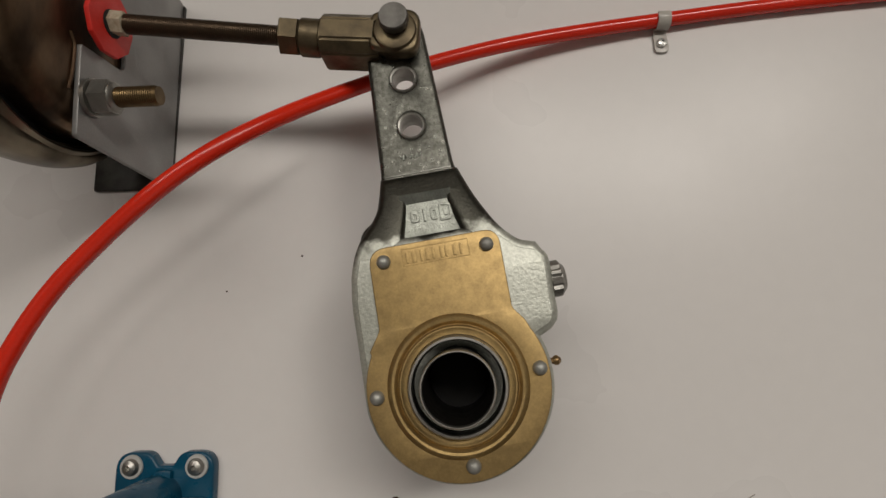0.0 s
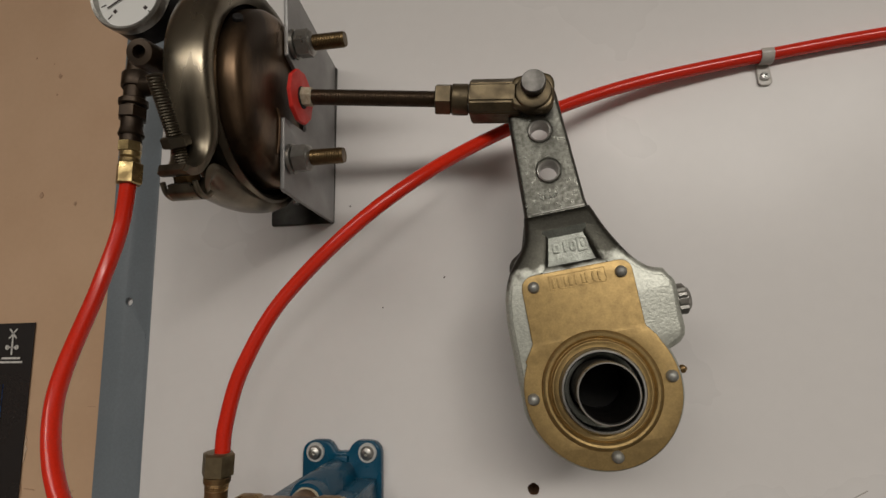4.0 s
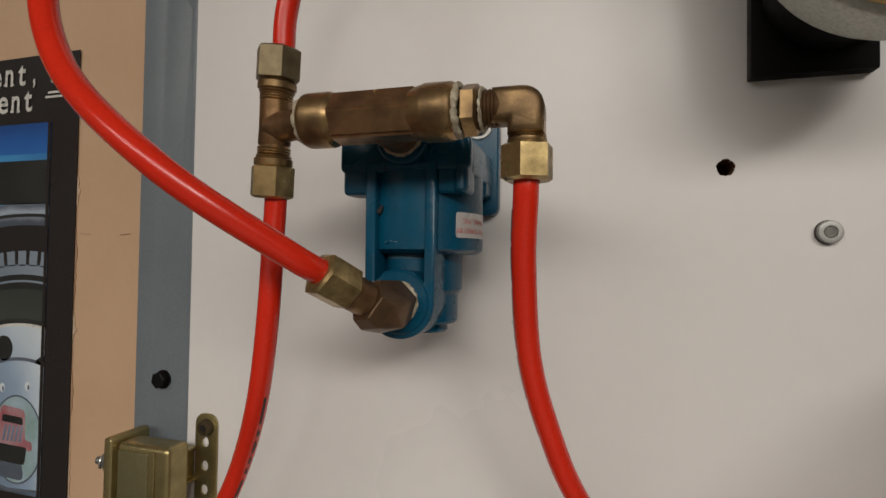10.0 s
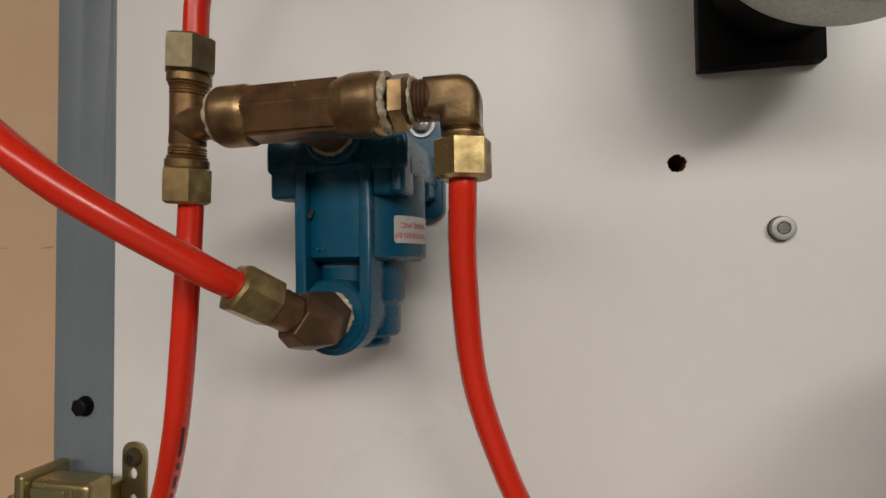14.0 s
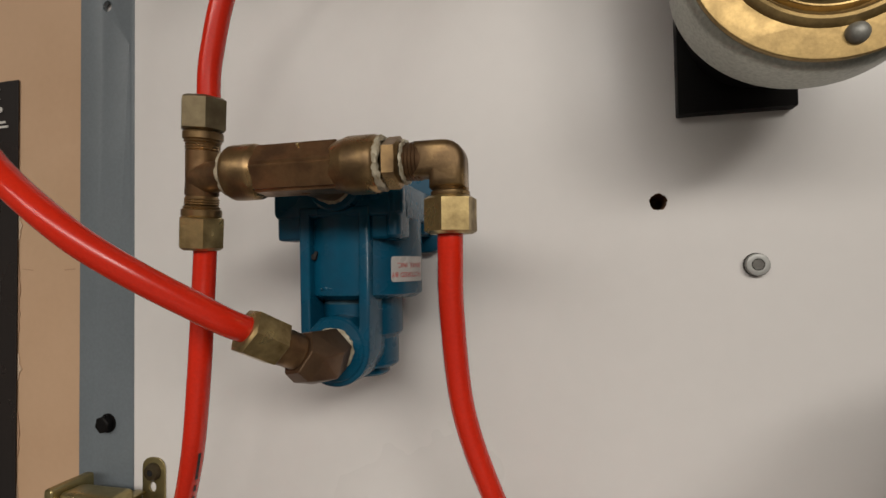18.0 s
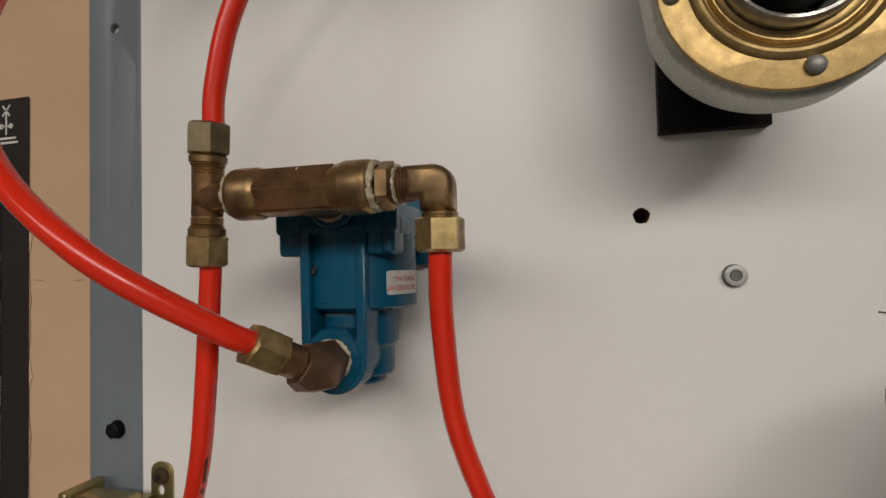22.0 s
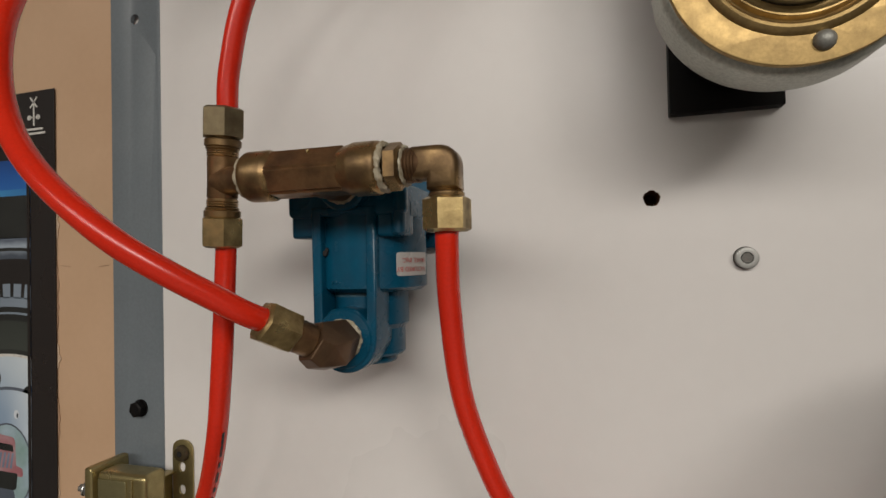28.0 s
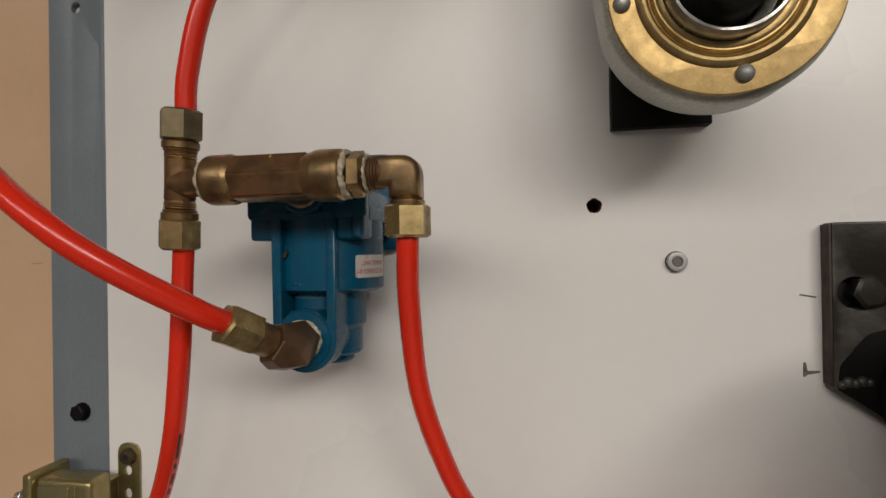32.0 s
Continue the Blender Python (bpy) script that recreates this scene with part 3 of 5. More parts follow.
for x, w, h in ((-0.0098, 0.0040, 0.0058), (-0.0030, 0.0012, 0.0064), (0.0008, 0.0036, 0.0062)):
    outer = rounded([(x, 0.0838, 0.0012), (x + w, 0.0838, 0.0012), (x + w, 0.0838 + h, 0.0012), (x, 0.0838 + h, 0.0012)], 3)
    inner = [rounded([(x + 0.0010, 0.0850, 0.0006), (x + w - 0.0010, 0.0850, 0.0006), (x + w - 0.0010, 0.0826 + h, 0.0006), (x + 0.0010, 0.0826 + h, 0.0006)], 3)] if w > 0.002 else []
    part("cast_mark", sheet([outer] + inner, -0.0802, -0.0790, 0.0003), M_POCKET, adj, local=True)
frame_o = rounded([(0.0056, 0.0826, 0.001), (0.0120, 0.0826, 0.0042), (0.0120, 0.0918, 0.0042), (0.0056, 0.0918, 0.001)], 5)
frame_i = rounded([(0.0066, 0.0836, 0.0006), (0.0109, 0.0836, 0.0034), (0.0109, 0.0908, 0.0034), (0.0066, 0.0908, 0.0006)], 5)
part("cast_mark", sheet([frame_o, frame_i], -0.0802, -0.0790, 0.0003), M_POCKET, adj, "raised rounded frame cast in the pocket", local=True)
part("cast_mark", sheet([rounded([(0.0080, 0.0852, 0.0008), (0.0096, 0.0852, 0.0008), (0.0094, 0.0892, 0.0008), (0.0078, 0.0892, 0.0008)], 3)], -0.0802, -0.0790, 0.0003), M_POCKET, adj, local=True)
rnd = random.Random(12)
for k in range(16):
    x, z = -0.0100 + 0.0016 * (k % 8) + rnd.uniform(-0.0005, 0.0005), (0.1218 if k < 8 else 0.1058) + rnd.uniform(-0.0008, 0.0008)
    w, h = rnd.uniform(0.0007, 0.0012), rnd.uniform(0.0014, 0.0038)
    turn_m = Matrix.Translation((x, -0.0757 if k < 8 else -0.0772, z)) @ Matrix.Rotation(rnd.uniform(-0.6, 0.6), 4, "Y")
    part("foundry_mark", block(-w / 2, w / 2, -0.0006, 0.0006, -h / 2, h / 2, 0.0003, 1, turn_m), M_POCKET, adj, local=True)
PLATE = [(0.0444 * math.cos(a), 0.0444 * math.sin(a) - 0.0012) for a in (radians(152 + 2.0 * k) for k in range(0, 119))]
PLATE += rounded([(0.0372, 0.0245, 0), (0.0322, 0.0310, 0.006), (0.0325, 0.0715, 0.0075), (-0.0335, 0.0715, 0.009), (-0.0335, 0.0310, 0.006), (-0.0396, 0.0216, 0)])
cover = part("cover_plate", sheet([PLATE, ring(0, -0.001, 0.0310, 48)], -0.0884, -0.0858, 0.0005), M_GOLD, adj, "yellow-chromated pressed cover plate", local=True)
part("pressed_rim", lathe([(0.0352, 0.0012), (0.0345, 0.0028), (0.0334, 0.0040), (0.0322, 0.0046), (0.0310, 0.0044), (0.0300, 0.0034), (0.0295, 0.0026), (0.0291, 0.0028), (0.0287, 0.0042), (0.0282, 0.0050), (0.0276, 0.0050), (0.0266, 0.0042), (0.0256, 0.0040), (0.0246, 0.0040), (0.0240, -0.004)],
                          along((0, -0.0858, -0.001), (0, -1, 0)), 64), M_GOLD, cover, "pressed gold rim round the bore", local=True)
for x, z in ((-0.0266, 0.0646), (0.0260, 0.0646), (0.0402, 0.0004), (0.0006, -0.0388), (-0.0398, -0.0004)):
    part("rivet", lathe([(0.0036, 0), (0.0036, 0.0008), (0.0032, 0.0022), (0.0022, 0.0033), (0.0010, 0.0038), (0, 0.0039)], along((x, -0.0882, z), (0, -1, 0)), 20), M_RIVET, cover, "domed grey zinc rivet", local=True)
# stamped maker's panel, drawn as plain bars
for k in range(9):
    x = -0.0150 + 0.0034 * k + 0.0005 * math.sin(4 * k)
    part("stamped_bar", sheet([rounded([(x, 0.0620, 0.0005), (x + 0.0010 + 0.0008 * (k % 2), 0.0619, 0.0004), (x + 0.0010 + 0.0008 * (k % 2), 0.0676, 0.0004), (x, 0.0677, 0.0005)], 2)], -0.08865, -0.0883, 0.0002), M_GOLD, cover, local=True)
bx, bz, bw, bh = -0.0170, 0.0606, 0.0336, 0.0084
for x0, x1, z0, z1 in ((bx, bx + bw, bz, bz + 0.0006), (bx, bx + bw, bz + bh, bz + bh + 0.0006), (bx, bx + 0.0006, bz, bz + bh), (bx + bw, bx + bw + 0.0006, bz, bz + bh + 0.0006)):
    part("stamped_frame", block(x0, x1, -0.08858, -0.0883, z0, z1, 0.0001, 1), M_GOLD, cover, local=True)
# Black skin over the steel inner wall, in place of shade in the gap.
part("collar_lining", lathe([(0.02155, 0.034), (0.02155, -0.0080)], along((0, -0.0885, -0.001), (0, 1, 0)), 56), M_BORE, adj, "inside of the collar, coloured black for its shade", local=True)
part("bore_collar", lathe([(0.0216, 0.034), (0.0216, -0.0074), (0.0221, -0.0090), (0.0232, -0.0090), (0.0240, -0.0074), (0.0244, 0.004)], along((0, -0.0885, -0.001), (0, 1, 0)), 56), M_STEEL, adj, "steel collar with a thin bright rim", local=True)
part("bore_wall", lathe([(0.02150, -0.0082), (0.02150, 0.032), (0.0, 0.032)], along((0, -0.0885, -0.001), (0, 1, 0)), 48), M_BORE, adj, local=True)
# worm screw end and lubricator
nutm = along((0.0550, -0.0745, 0.0425), (1, 0, 0))
bm = bmesh.new()
rings = []
for rr, h in ((0.80, 0.0), (1.0, 0.0010), (1.0, 0.0058), (0.82, 0.0072)):
    rings.append([bm.verts.new(nutm @ Vector((rr * (0.0096 if k % 3 else 0.0084) * math.cos(math.pi * k / 18), rr * (0.0096 if k % 3 else 0.0084) * math.sin(math.pi * k / 18), h))) for k in range(36)])
for a, b in zip(rings, rings[1:]):
    for k in range(36):
        bm.faces.new((a[k], a[(k + 1) % 36], b[(k + 1) % 36], b[k]))
bm.faces.new(rings[-1])
part("adjusting_nut", bm, M_STEEL, adj, "grey ridged adjusting nut", local=True)
part("adjusting_boss", rod((0.0520, -0.0745, 0.0425), (1, 0, 0), 0.0085, 0.0115, 0.002), M_STEEL, adj, local=True)
nip = part("grease_nipple", hexagon((0.0445, -0.067, 0.0010), (1, 0, 0), 0.0062, 0.0035, 0), M_BRASS, adj, "small brass grease nipple", local=True)
part("nipple_tip", lathe([(0.0022, 0), (0.0016, 0.0020), (0.0026, 0.0036), (0.0026, 0.0050), (0.0012, 0.0066), (0, 0.0066)], along((0.0478, -0.067, 0.0010), (1, 0, 0)), 18), M_BRASS, nip, local=True)

spindle = thing("spindle_mount", (0.034, 0, 1.2404), "black painted mounting block with a blackened steel tube through the adjuster", "mount")
part("mounting_block", block(0.0092, 0.0615, -0.0080, 0, 1.2420, 1.325, 0.0006), M_BLACK, spindle, "black painted block")
part("stub", rod((0.0423, -0.012, 1.2805), (0, -1, 0), 0.030, 0.034), M_BLACK, spindle)
part("tube", lathe([(0.0155, 0.0), (0.0155, 0.0752), (0.0158, 0.0762), (0.0163, 0.0762), (0.0168, 0.0752), (0.0168, 0.0)], along((0.0425, -0.0415, 1.2813), (0, -1, 0)), 48), M_STEEL, spindle, "steel tube with a worn bright lip")
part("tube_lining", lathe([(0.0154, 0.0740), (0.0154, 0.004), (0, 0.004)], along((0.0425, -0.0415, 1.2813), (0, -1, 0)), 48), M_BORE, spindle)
part("tube_outside", lathe([(0.01685, 0.0738), (0.01685, 0.004)], along((0.0425, -0.0415, 1.2813), (0, -1, 0)), 48), M_TUBE, spindle, "dull grey rough outside of the tube")

# ---- push rod and clevis ----
ROD0, ROD1 = Vector((-0.1530, -0.0848, 1.4823)), Vector((0.0120, -0.0715, 1.4693))
rdir = (ROD1 - ROD0).normalized()
push = thing("push_rod", tuple(ROD0), "oily brown threaded push rod with a bronzed clevis and pin", "push rod")
part("threaded_rod", thread(ROD0, rdir, 0.0056, 0.108, 0.0011, 0.00022), M_ROD, push)
part("rod_collar", hexagon(ROD0 + rdir * 0.0015, rdir, 0.0118, 0.0112, 10), M_TAPE, push, "chalky white end nut")
part("jam_nut", hexagon(ROD0 + rdir * 0.0995, rdir, 0.0190, 0.0112, 30), M_YOKE, push)
yoke = part("clevis", lathe([(0, 0), (0.0098, 0), (0.0106, 0.001), (0.0106, 0.0105), (0.0100, 0.0115), (0, 0.0115)], along(ROD0 + rdir * 0.1107, rdir), 32), M_YOKE, push, "bronzed forged clevis")
tilt = math.atan2(-rdir.z, rdir.x)
CM = Matrix.Translation(ROD1) @ Matrix.Rotation(tilt, 4, "Y")
bm = block(-0.0425, -0.0080, -0.0155, 0.0155, -0.0125, 0.0125, 0, 2, Matrix())
bmesh.ops.bevel(bm, geom=[e for e in bm.edges if abs((e.verts[0].co - e.verts[1].co).x) > 0.01], offset=0.0062, segments=1, affect="EDGES")
bmesh.ops.bevel(bm, geom=bm.edges[:], offset=0.0012, segments=2, affect="EDGES")
bmesh.ops.transform(bm, matrix=CM, verts=bm.verts)
part("clevis_base", bm, M_YOKE, yoke)
for s, y0 in ((-1, -0.0155), (1, 0.0065)):
    part("clevis_prong", sheet([rounded([(-0.012, -0.0085, 0.003), (-0.004, -0.0100, 0.006), (0.0115, -0.0118, 0.0118), (0.0115, 0.0118, 0.0118), (-0.004, 0.0100, 0.006), (-0.012, 0.0085, 0.003)])],
                               y0, y0 + 0.009, 0.0022, CM), M_YOKE, yoke)
part("prong_boss", lathe([(0, 0), (0.0122, 0), (0.0122, 0.0105), (0.0112, 0.0122), (0.0095, 0.0128), (0, 0.0128)], along((0.0120, -0.0762, 1.4690), (0, -1, 0)), 36), M_YOKE, yoke)
part("clevis_pin", lathe([(0, -0.030), (0.0062, -0.030), (0.0062, 0.0), (0.0062, 0.0035), (0.0076, 0.0037), (0.0080, 0.0043), (0.0080, 0.0085), (0.0074, 0.0093), (0, 0.0093)],
                         along((0.0122, -0.0868, 1.4722), (0, -1, 0)), 36), M_PIN, push, "grey steel clevis pin with a flat head")

# ---- bracket and brake chamber ----
RZ = Matrix.Rotation(radians(90), 4, "Z")
brk = thing("chamber_bracket", (-0.18, 0, 1.4085), "folded grey steel bracket screwed to the white board", "bracket")
# Grey like the upright, but coloured dark for the shade it lies in.
part("base_flange", sheet([rounded([(-0.2108, 1.4085, 0.001), (-0.1562, 1.4085, 0.001), (-0.1548, 1.5475, 0.001), (-0.2108, 1.5475, 0.001)], 2)], -0.003, 0, 0.0004), M_DARK, brk)
part("upright_plate", sheet([rounded([(-0.003, 1.4085, 0.0005), (-0.0935, 1.4120, 0.002), (-0.0965, 1.4620, 0.001), (-0.0600, 1.4640, 0.006), (-0.0620, 1.4985, 0.006), (-0.0930, 1.5100, 0.001),
                                      (-0.0965, 1.5500, 0.002), (-0.088, 1.5640, 0.002), (-0.003, 1.5480, 0.0005)], 4)], 0.1555, 0.1585, 0.0004, RZ), M_GREY, brk)
part("screw", lathe([(0, 0), (0.0045, 0), (0.004, 0.0022), (0.002, 0.0032), (0, 0.0034)], along((-0.188, -0.003, 1.4300), (0, -1, 0)), 20), M_ZINC, brk)

AX = Vector((0, -0.087, 1.4785))
chamber = thing("brake_chamber", (-0.19, -0.087, 1.4), "round air brake chamber of heat-stained steel with a worn clamp band", "brake chamber")


def chamber_turn(profile, seg=72):
    return lathe(profile, Matrix.Translation((0, AX.y, AX.z)) @ Matrix.Rotation(radians(90), 4, "Y"), seg)


part("front_housing", chamber_turn([(0, -0.1592), (0.046, -0.1592), (0.0535, -0.1600), (0.0580, -0.1622), (0.0602, -0.1655), (0.0608, -0.1700), (0.0608, -0.1785)]), M_CUP, chamber, "heat-blued pressed steel housing")
part("rear_housing", chamber_turn([(0.0680, -0.1990), (0.0640, -0.2050), (0.0540, -0.2100), (0.0300, -0.2130), (0, -0.2135)]), M_CUP, chamber)
part("clamp_band", chamber_turn([(0.0668, -0.1790), (0.0668, -0.1735), (0.0676, -0.1722), (0.0690, -0.1718), (0.0722, -0.1750), (0.0728, -0.1790), (0.0728, -0.1930), (0.0722, -0.1970), (0.0690, -0.1995), (0.0640, -0.1990)]), M_CLAMP, chamber, "worn bright clamp band")
# The shadowed gap under the clamp lip is drawn as a black ring.
part("joint_shade", chamber_turn([(0.0600, -0.1775), (0.0675, -0.1775)]), M_SHADEBLACK, chamber, "black ring standing in for the shade in the clamp joint")
part("edge_bead", pipe(glide([(-0.1588, -0.1010, 1.4675), (-0.1586, -0.0985, 1.4635), (-0.1584, -0.0975, 1.4600), (-0.1584, -0.0975, 1.4460), (-0.1588, -0.0985, 1.4360)], 5), 0.0009, 10), M_BROWN, chamber, "thin brown bead beside the bracket")
part("breather_hole", rod((-0.1680, AX.y - 0.0495, AX.z + 0.0300), (0.35, -0.82, 0.45), 0.0032, 0.0052), M_HOLE, chamber)


def on_ring(x, r, phi):
    return Vector((x, AX.y - r * math.cos(radians(phi)), AX.z - r * math.sin(radians(phi))))


def strap(line, width, thick, axis=Vector((1, 0, 0))):
    """A bent flat bar; its width lies along the axis."""
    bm, rings = bmesh.new(), []
    line = [Vector(q) for q in line]
    for i, q in enumerate(line):
        d = (line[min(i + 1, len(line) - 1)] - line[max(i - 1, 0)]).normalized()
        n = d.cross(axis).normalized() * thick / 2
        a = axis.normalized() * width / 2
        rings.append([bm.verts.new(v) for v in (q + n + a * 0.92, q + n * 0.6 + a, q - n * 0.6 + a, q - n + a * 0.92, q - n - a * 0.92, q - n * 0.6 - a, q + n * 0.6 - a, q + n - a * 0.92)])
    for a, b in zip(rings, rings[1:]):
        for i in range(8):
            bm.faces.new((a[i], a[(i + 1) % 8], b[(i + 1) % 8], b[i]))
    bm.faces.new(rings[0][::-1]), bm.faces.new(rings[-1])
    return bm


CX = -0.1860


def channel(path, width, thick=0.0044):
    """A rolled clamp half: a shallow channel that follows (radius, angle, flatness) and ends in a bent lug."""
    fine = glide([Vector(q) for q in path], 6)
    pts = [on_ring(CX, q.x, q.y) for q in fine]
    prof = [(-1, -0.0075), (-0.97, -0.0030), (-0.80, 0.0002), (-0.45, 0.0016), (0, 0.0020), (0.45, 0.0016), (0.80, 0.0002), (0.97, -0.0030), (1, -0.0075)]
    bm, rings = bmesh.new(), []
    ax = Vector((1, 0, 0))
    for i, q in enumerate(pts):
        n = (pts[min(i + 1, len(pts) - 1)] - pts[max(i - 1, 0)]).normalized().cross(ax)
        k = 1 - fine[i].z
        wide = width * (1 - 0.34 * max(fine[i].z, 0) ** 2) * (1 if 2 < i < len(pts) - 3 else 0.8)
        outer = [q + ax * (u * wide / 2) + n * (h * k) for u, h in prof]
        inner = [q + ax * (u * wide / 2 * 0.9) + n * (h * k - thick) for u, h in prof[::-1]]
        rings.append([bm.verts.new(v) for v in outer + inner])
    m = len(rings[0])
    for a, b in zip(rings, rings[1:]):
        for i in range(m):
            bm.faces.new((a[i], a[(i + 1) % m], b[(i + 1) % m], b[i]))
    bm.faces.new(rings[0][::-1]), bm.faces.new(rings[-1])
    return bm


part("upper_clamp", channel([(0.0757, -160 + 15 * k, 0) for k in range(12)] + [(0.0760, 18, 0), (0.0775, 29, 0.1), (0.0815, 37, 0.4), (0.0880, 42, 0.75), (0.0955, 44, 0.9), (0.1025, 43.5, 1), (0.1045, 41.5, 1)], 0.0300), M_CLAMP, chamber, "upper half of the clamp with a flared lug", angle=62)
part("lower_clamp", channel([(0.1075, 47.5, 1), (0.1085, 50.5, 1), (0.1060, 53.8, 1), (0.1015, 55.4, 1), (0.0970, 54.6, 0.9), (0.0935, 52.2, 0.6), (0.0905, 52.6, 0.1), (0.0880, 57.5, -0.2), (0.0838, 66, -0.15), (0.0790, 78, 0)] + [(0.0757, 95 + 15 * k, 0) for k in range(8)], 0.0250, 0.0030), M_CLAMP, chamber, "lower half of the clamp with a curled lug", angle=62)
for side in (-1, 1):
    part("lug_rim", pipe(glide([on_ring(CX + side * 0.0098, 0.1060, 47.0), on_ring(CX + side * 0.0100, 0.1070, 50.5), on_ring(CX + side * 0.0102, 0.1040, 53.8), on_ring(CX + side * 0.0106, 0.0985, 54.6)], 5), 0.0016, 10), M_CLAMP, chamber, "rolled rim of the lower lug")
b0, b1 = on_ring(CX - 0.004, 0.0950, 14), on_ring(CX - 0.002, 0.0955, 52)
part("clamp_bolt", thread(b0, b1 - b0, 0.0044, (b1 - b0).length, 0.0016, 0.0006), M_BOLT, chamber, "threaded clamp bolt")
part("clamp_nut", hexagon(b0 + (b1 - b0) * 0.54, b1 - b0, 0.0135, 0.0065, 20), M_BOLT, chamber)
part("clamp_nut", hexagon(b0 + (b1 - b0) * 0.88, b1 - b0, 0.0125, 0.0060, 0), M_BRASS, chamber)
for z in (1.4355, 1.5205):
    st = part("mounting_stud", thread((-0.157, -0.0875, z), (1, 0, 0), 0.0056, 0.0410, 0.0012, 0.0003), M_STUD, chamber, "coppery threaded stud")
    part("nut", hexagon((-0.1515, -0.0875, z), (1, 0, 0), 0.0172, 0.0110, 12, 0.0010), M_STEEL, st)
    part("nut_lip", lathe([(0, 0), (0.0080, 0), (0.0083, 0.0004), (0.0080, 0.0008), (0.0062, 0.0020), (0, 0.0020)], along((-0.1410, -0.0875, z), (1, 0, 0)), 28), M_STEEL, st)
    part("washer", lathe([(0, 0), (0.0104, 0), (0.0104, 0.0025), (0, 0.0025)], along((-0.1540, -0.0875, z), (1, 0, 0))), M_STEEL, st)
part("red_marker", sheet([rounded([(-0.0850 + 0.0183 * math.cos(a), 1.4815 + 0.0188 * math.sin(a), 0.0015) for a in (radians(6 + 36 * k) for k in range(10))], 3)], 0.1482, 0.1512, 0.0005, RZ), M_REDPLATE, chamber, "red ten-sided stroke marker")
part("marker_hole", rod((-0.1483, ROD0.y, ROD0.z - 0.0012), (1, 0, 0), 0.0078, 0.0006), M_HOLE, chamber, "dark clearance hole round the rod")

# ---- inlet fittings and gauge ----
inlet = thing("inlet_fitting", (-0.268, -0.1, 1.421), "stack of brass and dark bronze air fittings on the chamber inlet", "pipe fitting")
part("tube_nut", hexagon((-0.2680, -0.1000, 1.4215), (0, 0, 1), 0.0148, 0.0150, 20), M_BRASS2, inlet)
part("collar", lathe([(0, 0), (0.0062, 0), (0.0066, 0.001), (0.0066, 0.003), (0.0055, 0.004), (0.0066, 0.005), (0.0066, 0.008), (0, 0.008)], along((-0.2685, -0.1, 1.4365), (0, 0, 1))), M_BRASS2, inlet)
part("adapter", hexagon((-0.2690, -0.1, 1.4445), (0, 0, 1), 0.0135, 0.0080, 0), M_BRASS2, inlet)
part("elbow", pipe(glide([(-0.2690, -0.1, 1.4520), (-0.2690, -0.1, 1.4800), (-0.2690, -0.099, 1.5000), (-0.2690, -0.098, 1.5160)], 4), 0.0072), M_DKBRONZE, inlet, "dark bronze elbow")
part("elbow_band", hexagon((-0.2690, -0.1, 1.4690), (0, 0, 1), 0.0170, 0.0085, 10), M_DKBRONZE, inlet)
part("elbow_collar", lathe([(0, 0), (0.0090, 0), (0.0096, 0.0008), (0.0096, 0.0040), (0.0088, 0.0048), (0, 0.0048)], along((-0.2690, -0.1, 1.4790), (0, 0, 1)), 28), M_DKBRONZE, inlet)
part("elbow_neck", lathe([(0, 0), (0.0080, 0), (0.0085, 0.001), (0.0072, 0.006), (0.0072, 0.012), (0, 0.012)], along((-0.2690, -0.1, 1.4565), (0, 0, 1)), 28), M_DKBRONZE, inlet)
part("elbow_shoulder", lathe([(0, 0), (0.0098, 0), (0.0102, 0.001), (0.0102, 0.0100), (0.0094, 0.0112), (0, 0.0112)], along((-0.2690, -0.098, 1.4930), (0, 0, 1)), 28), M_DKBRONZE, inlet)
part("cross_pipe", rod((-0.2690, -0.098, 1.4950), (1, 0, 0), 0.0075, 0.035), M_DKBRONZE, inlet)
part("port_boss", lathe([(0, -0.03), (0.0085, -0.03), (0.0085, 0), (0.0078, 0.0015), (0.0040, 0.0018), (0.0036, -0.004), (0, -0.004)], along((-0.2150, -0.1600, 1.4810), (0.1, -1, -0.2)), 28), M_DKBRONZE, inlet, "dark plugged port")

gauge = thing("pressure_gauge", (-0.2553, -0.12, 1.512), "small round white-faced pressure gauge with a steel bezel", "pressure gauge")
GM = along((-0.2575, -0.1220, 1.5500), (0.0, -1, -0.08))
part("case", lathe([(0, -0.020), (0.026, -0.020), (0.0275, -0.018), (0.0275, 0.000), (0, 0.000)], GM, 48), M_BLACK, gauge)
part("bezel", lathe([(0.0275, -0.002), (0.0282, 0.000), (0.0282, 0.0050), (0.0272, 0.0064), (0.0255, 0.0060), (0.0250, 0.0030), (0.0250, -0.001)], GM, 56), M_STEEL, gauge)
dial = part("dial", lathe([(0, 0.0015), (0.0252, 0.0015), (0.0252, 0.0005), (0, 0.0005)], GM, 48), M_DIAL, gauge)
for k in range(11):
    a = radians(-135 + 27 * k)
    d = GM @ Matrix.Rotation(a, 4, "Z")
    part("tick", block(-0.0003, 0.0003, 0.0195, 0.0235, 0.0014, 0.0019, 0, 2, d), M_INK, dial)
    if k % 2 == 0:
        part("numeral_bar", block(-0.0012, 0.0012, 0.0150, 0.0175, 0.0014, 0.0018, 0, 2, d), M_INK, dial)
part("needle", block(-0.0004, 0.0004, -0.004, 0.019, 0.0022, 0.0026, 0, 2, GM @ Matrix.Rotation(radians(118), 4, "Z")), M_INK, gauge)

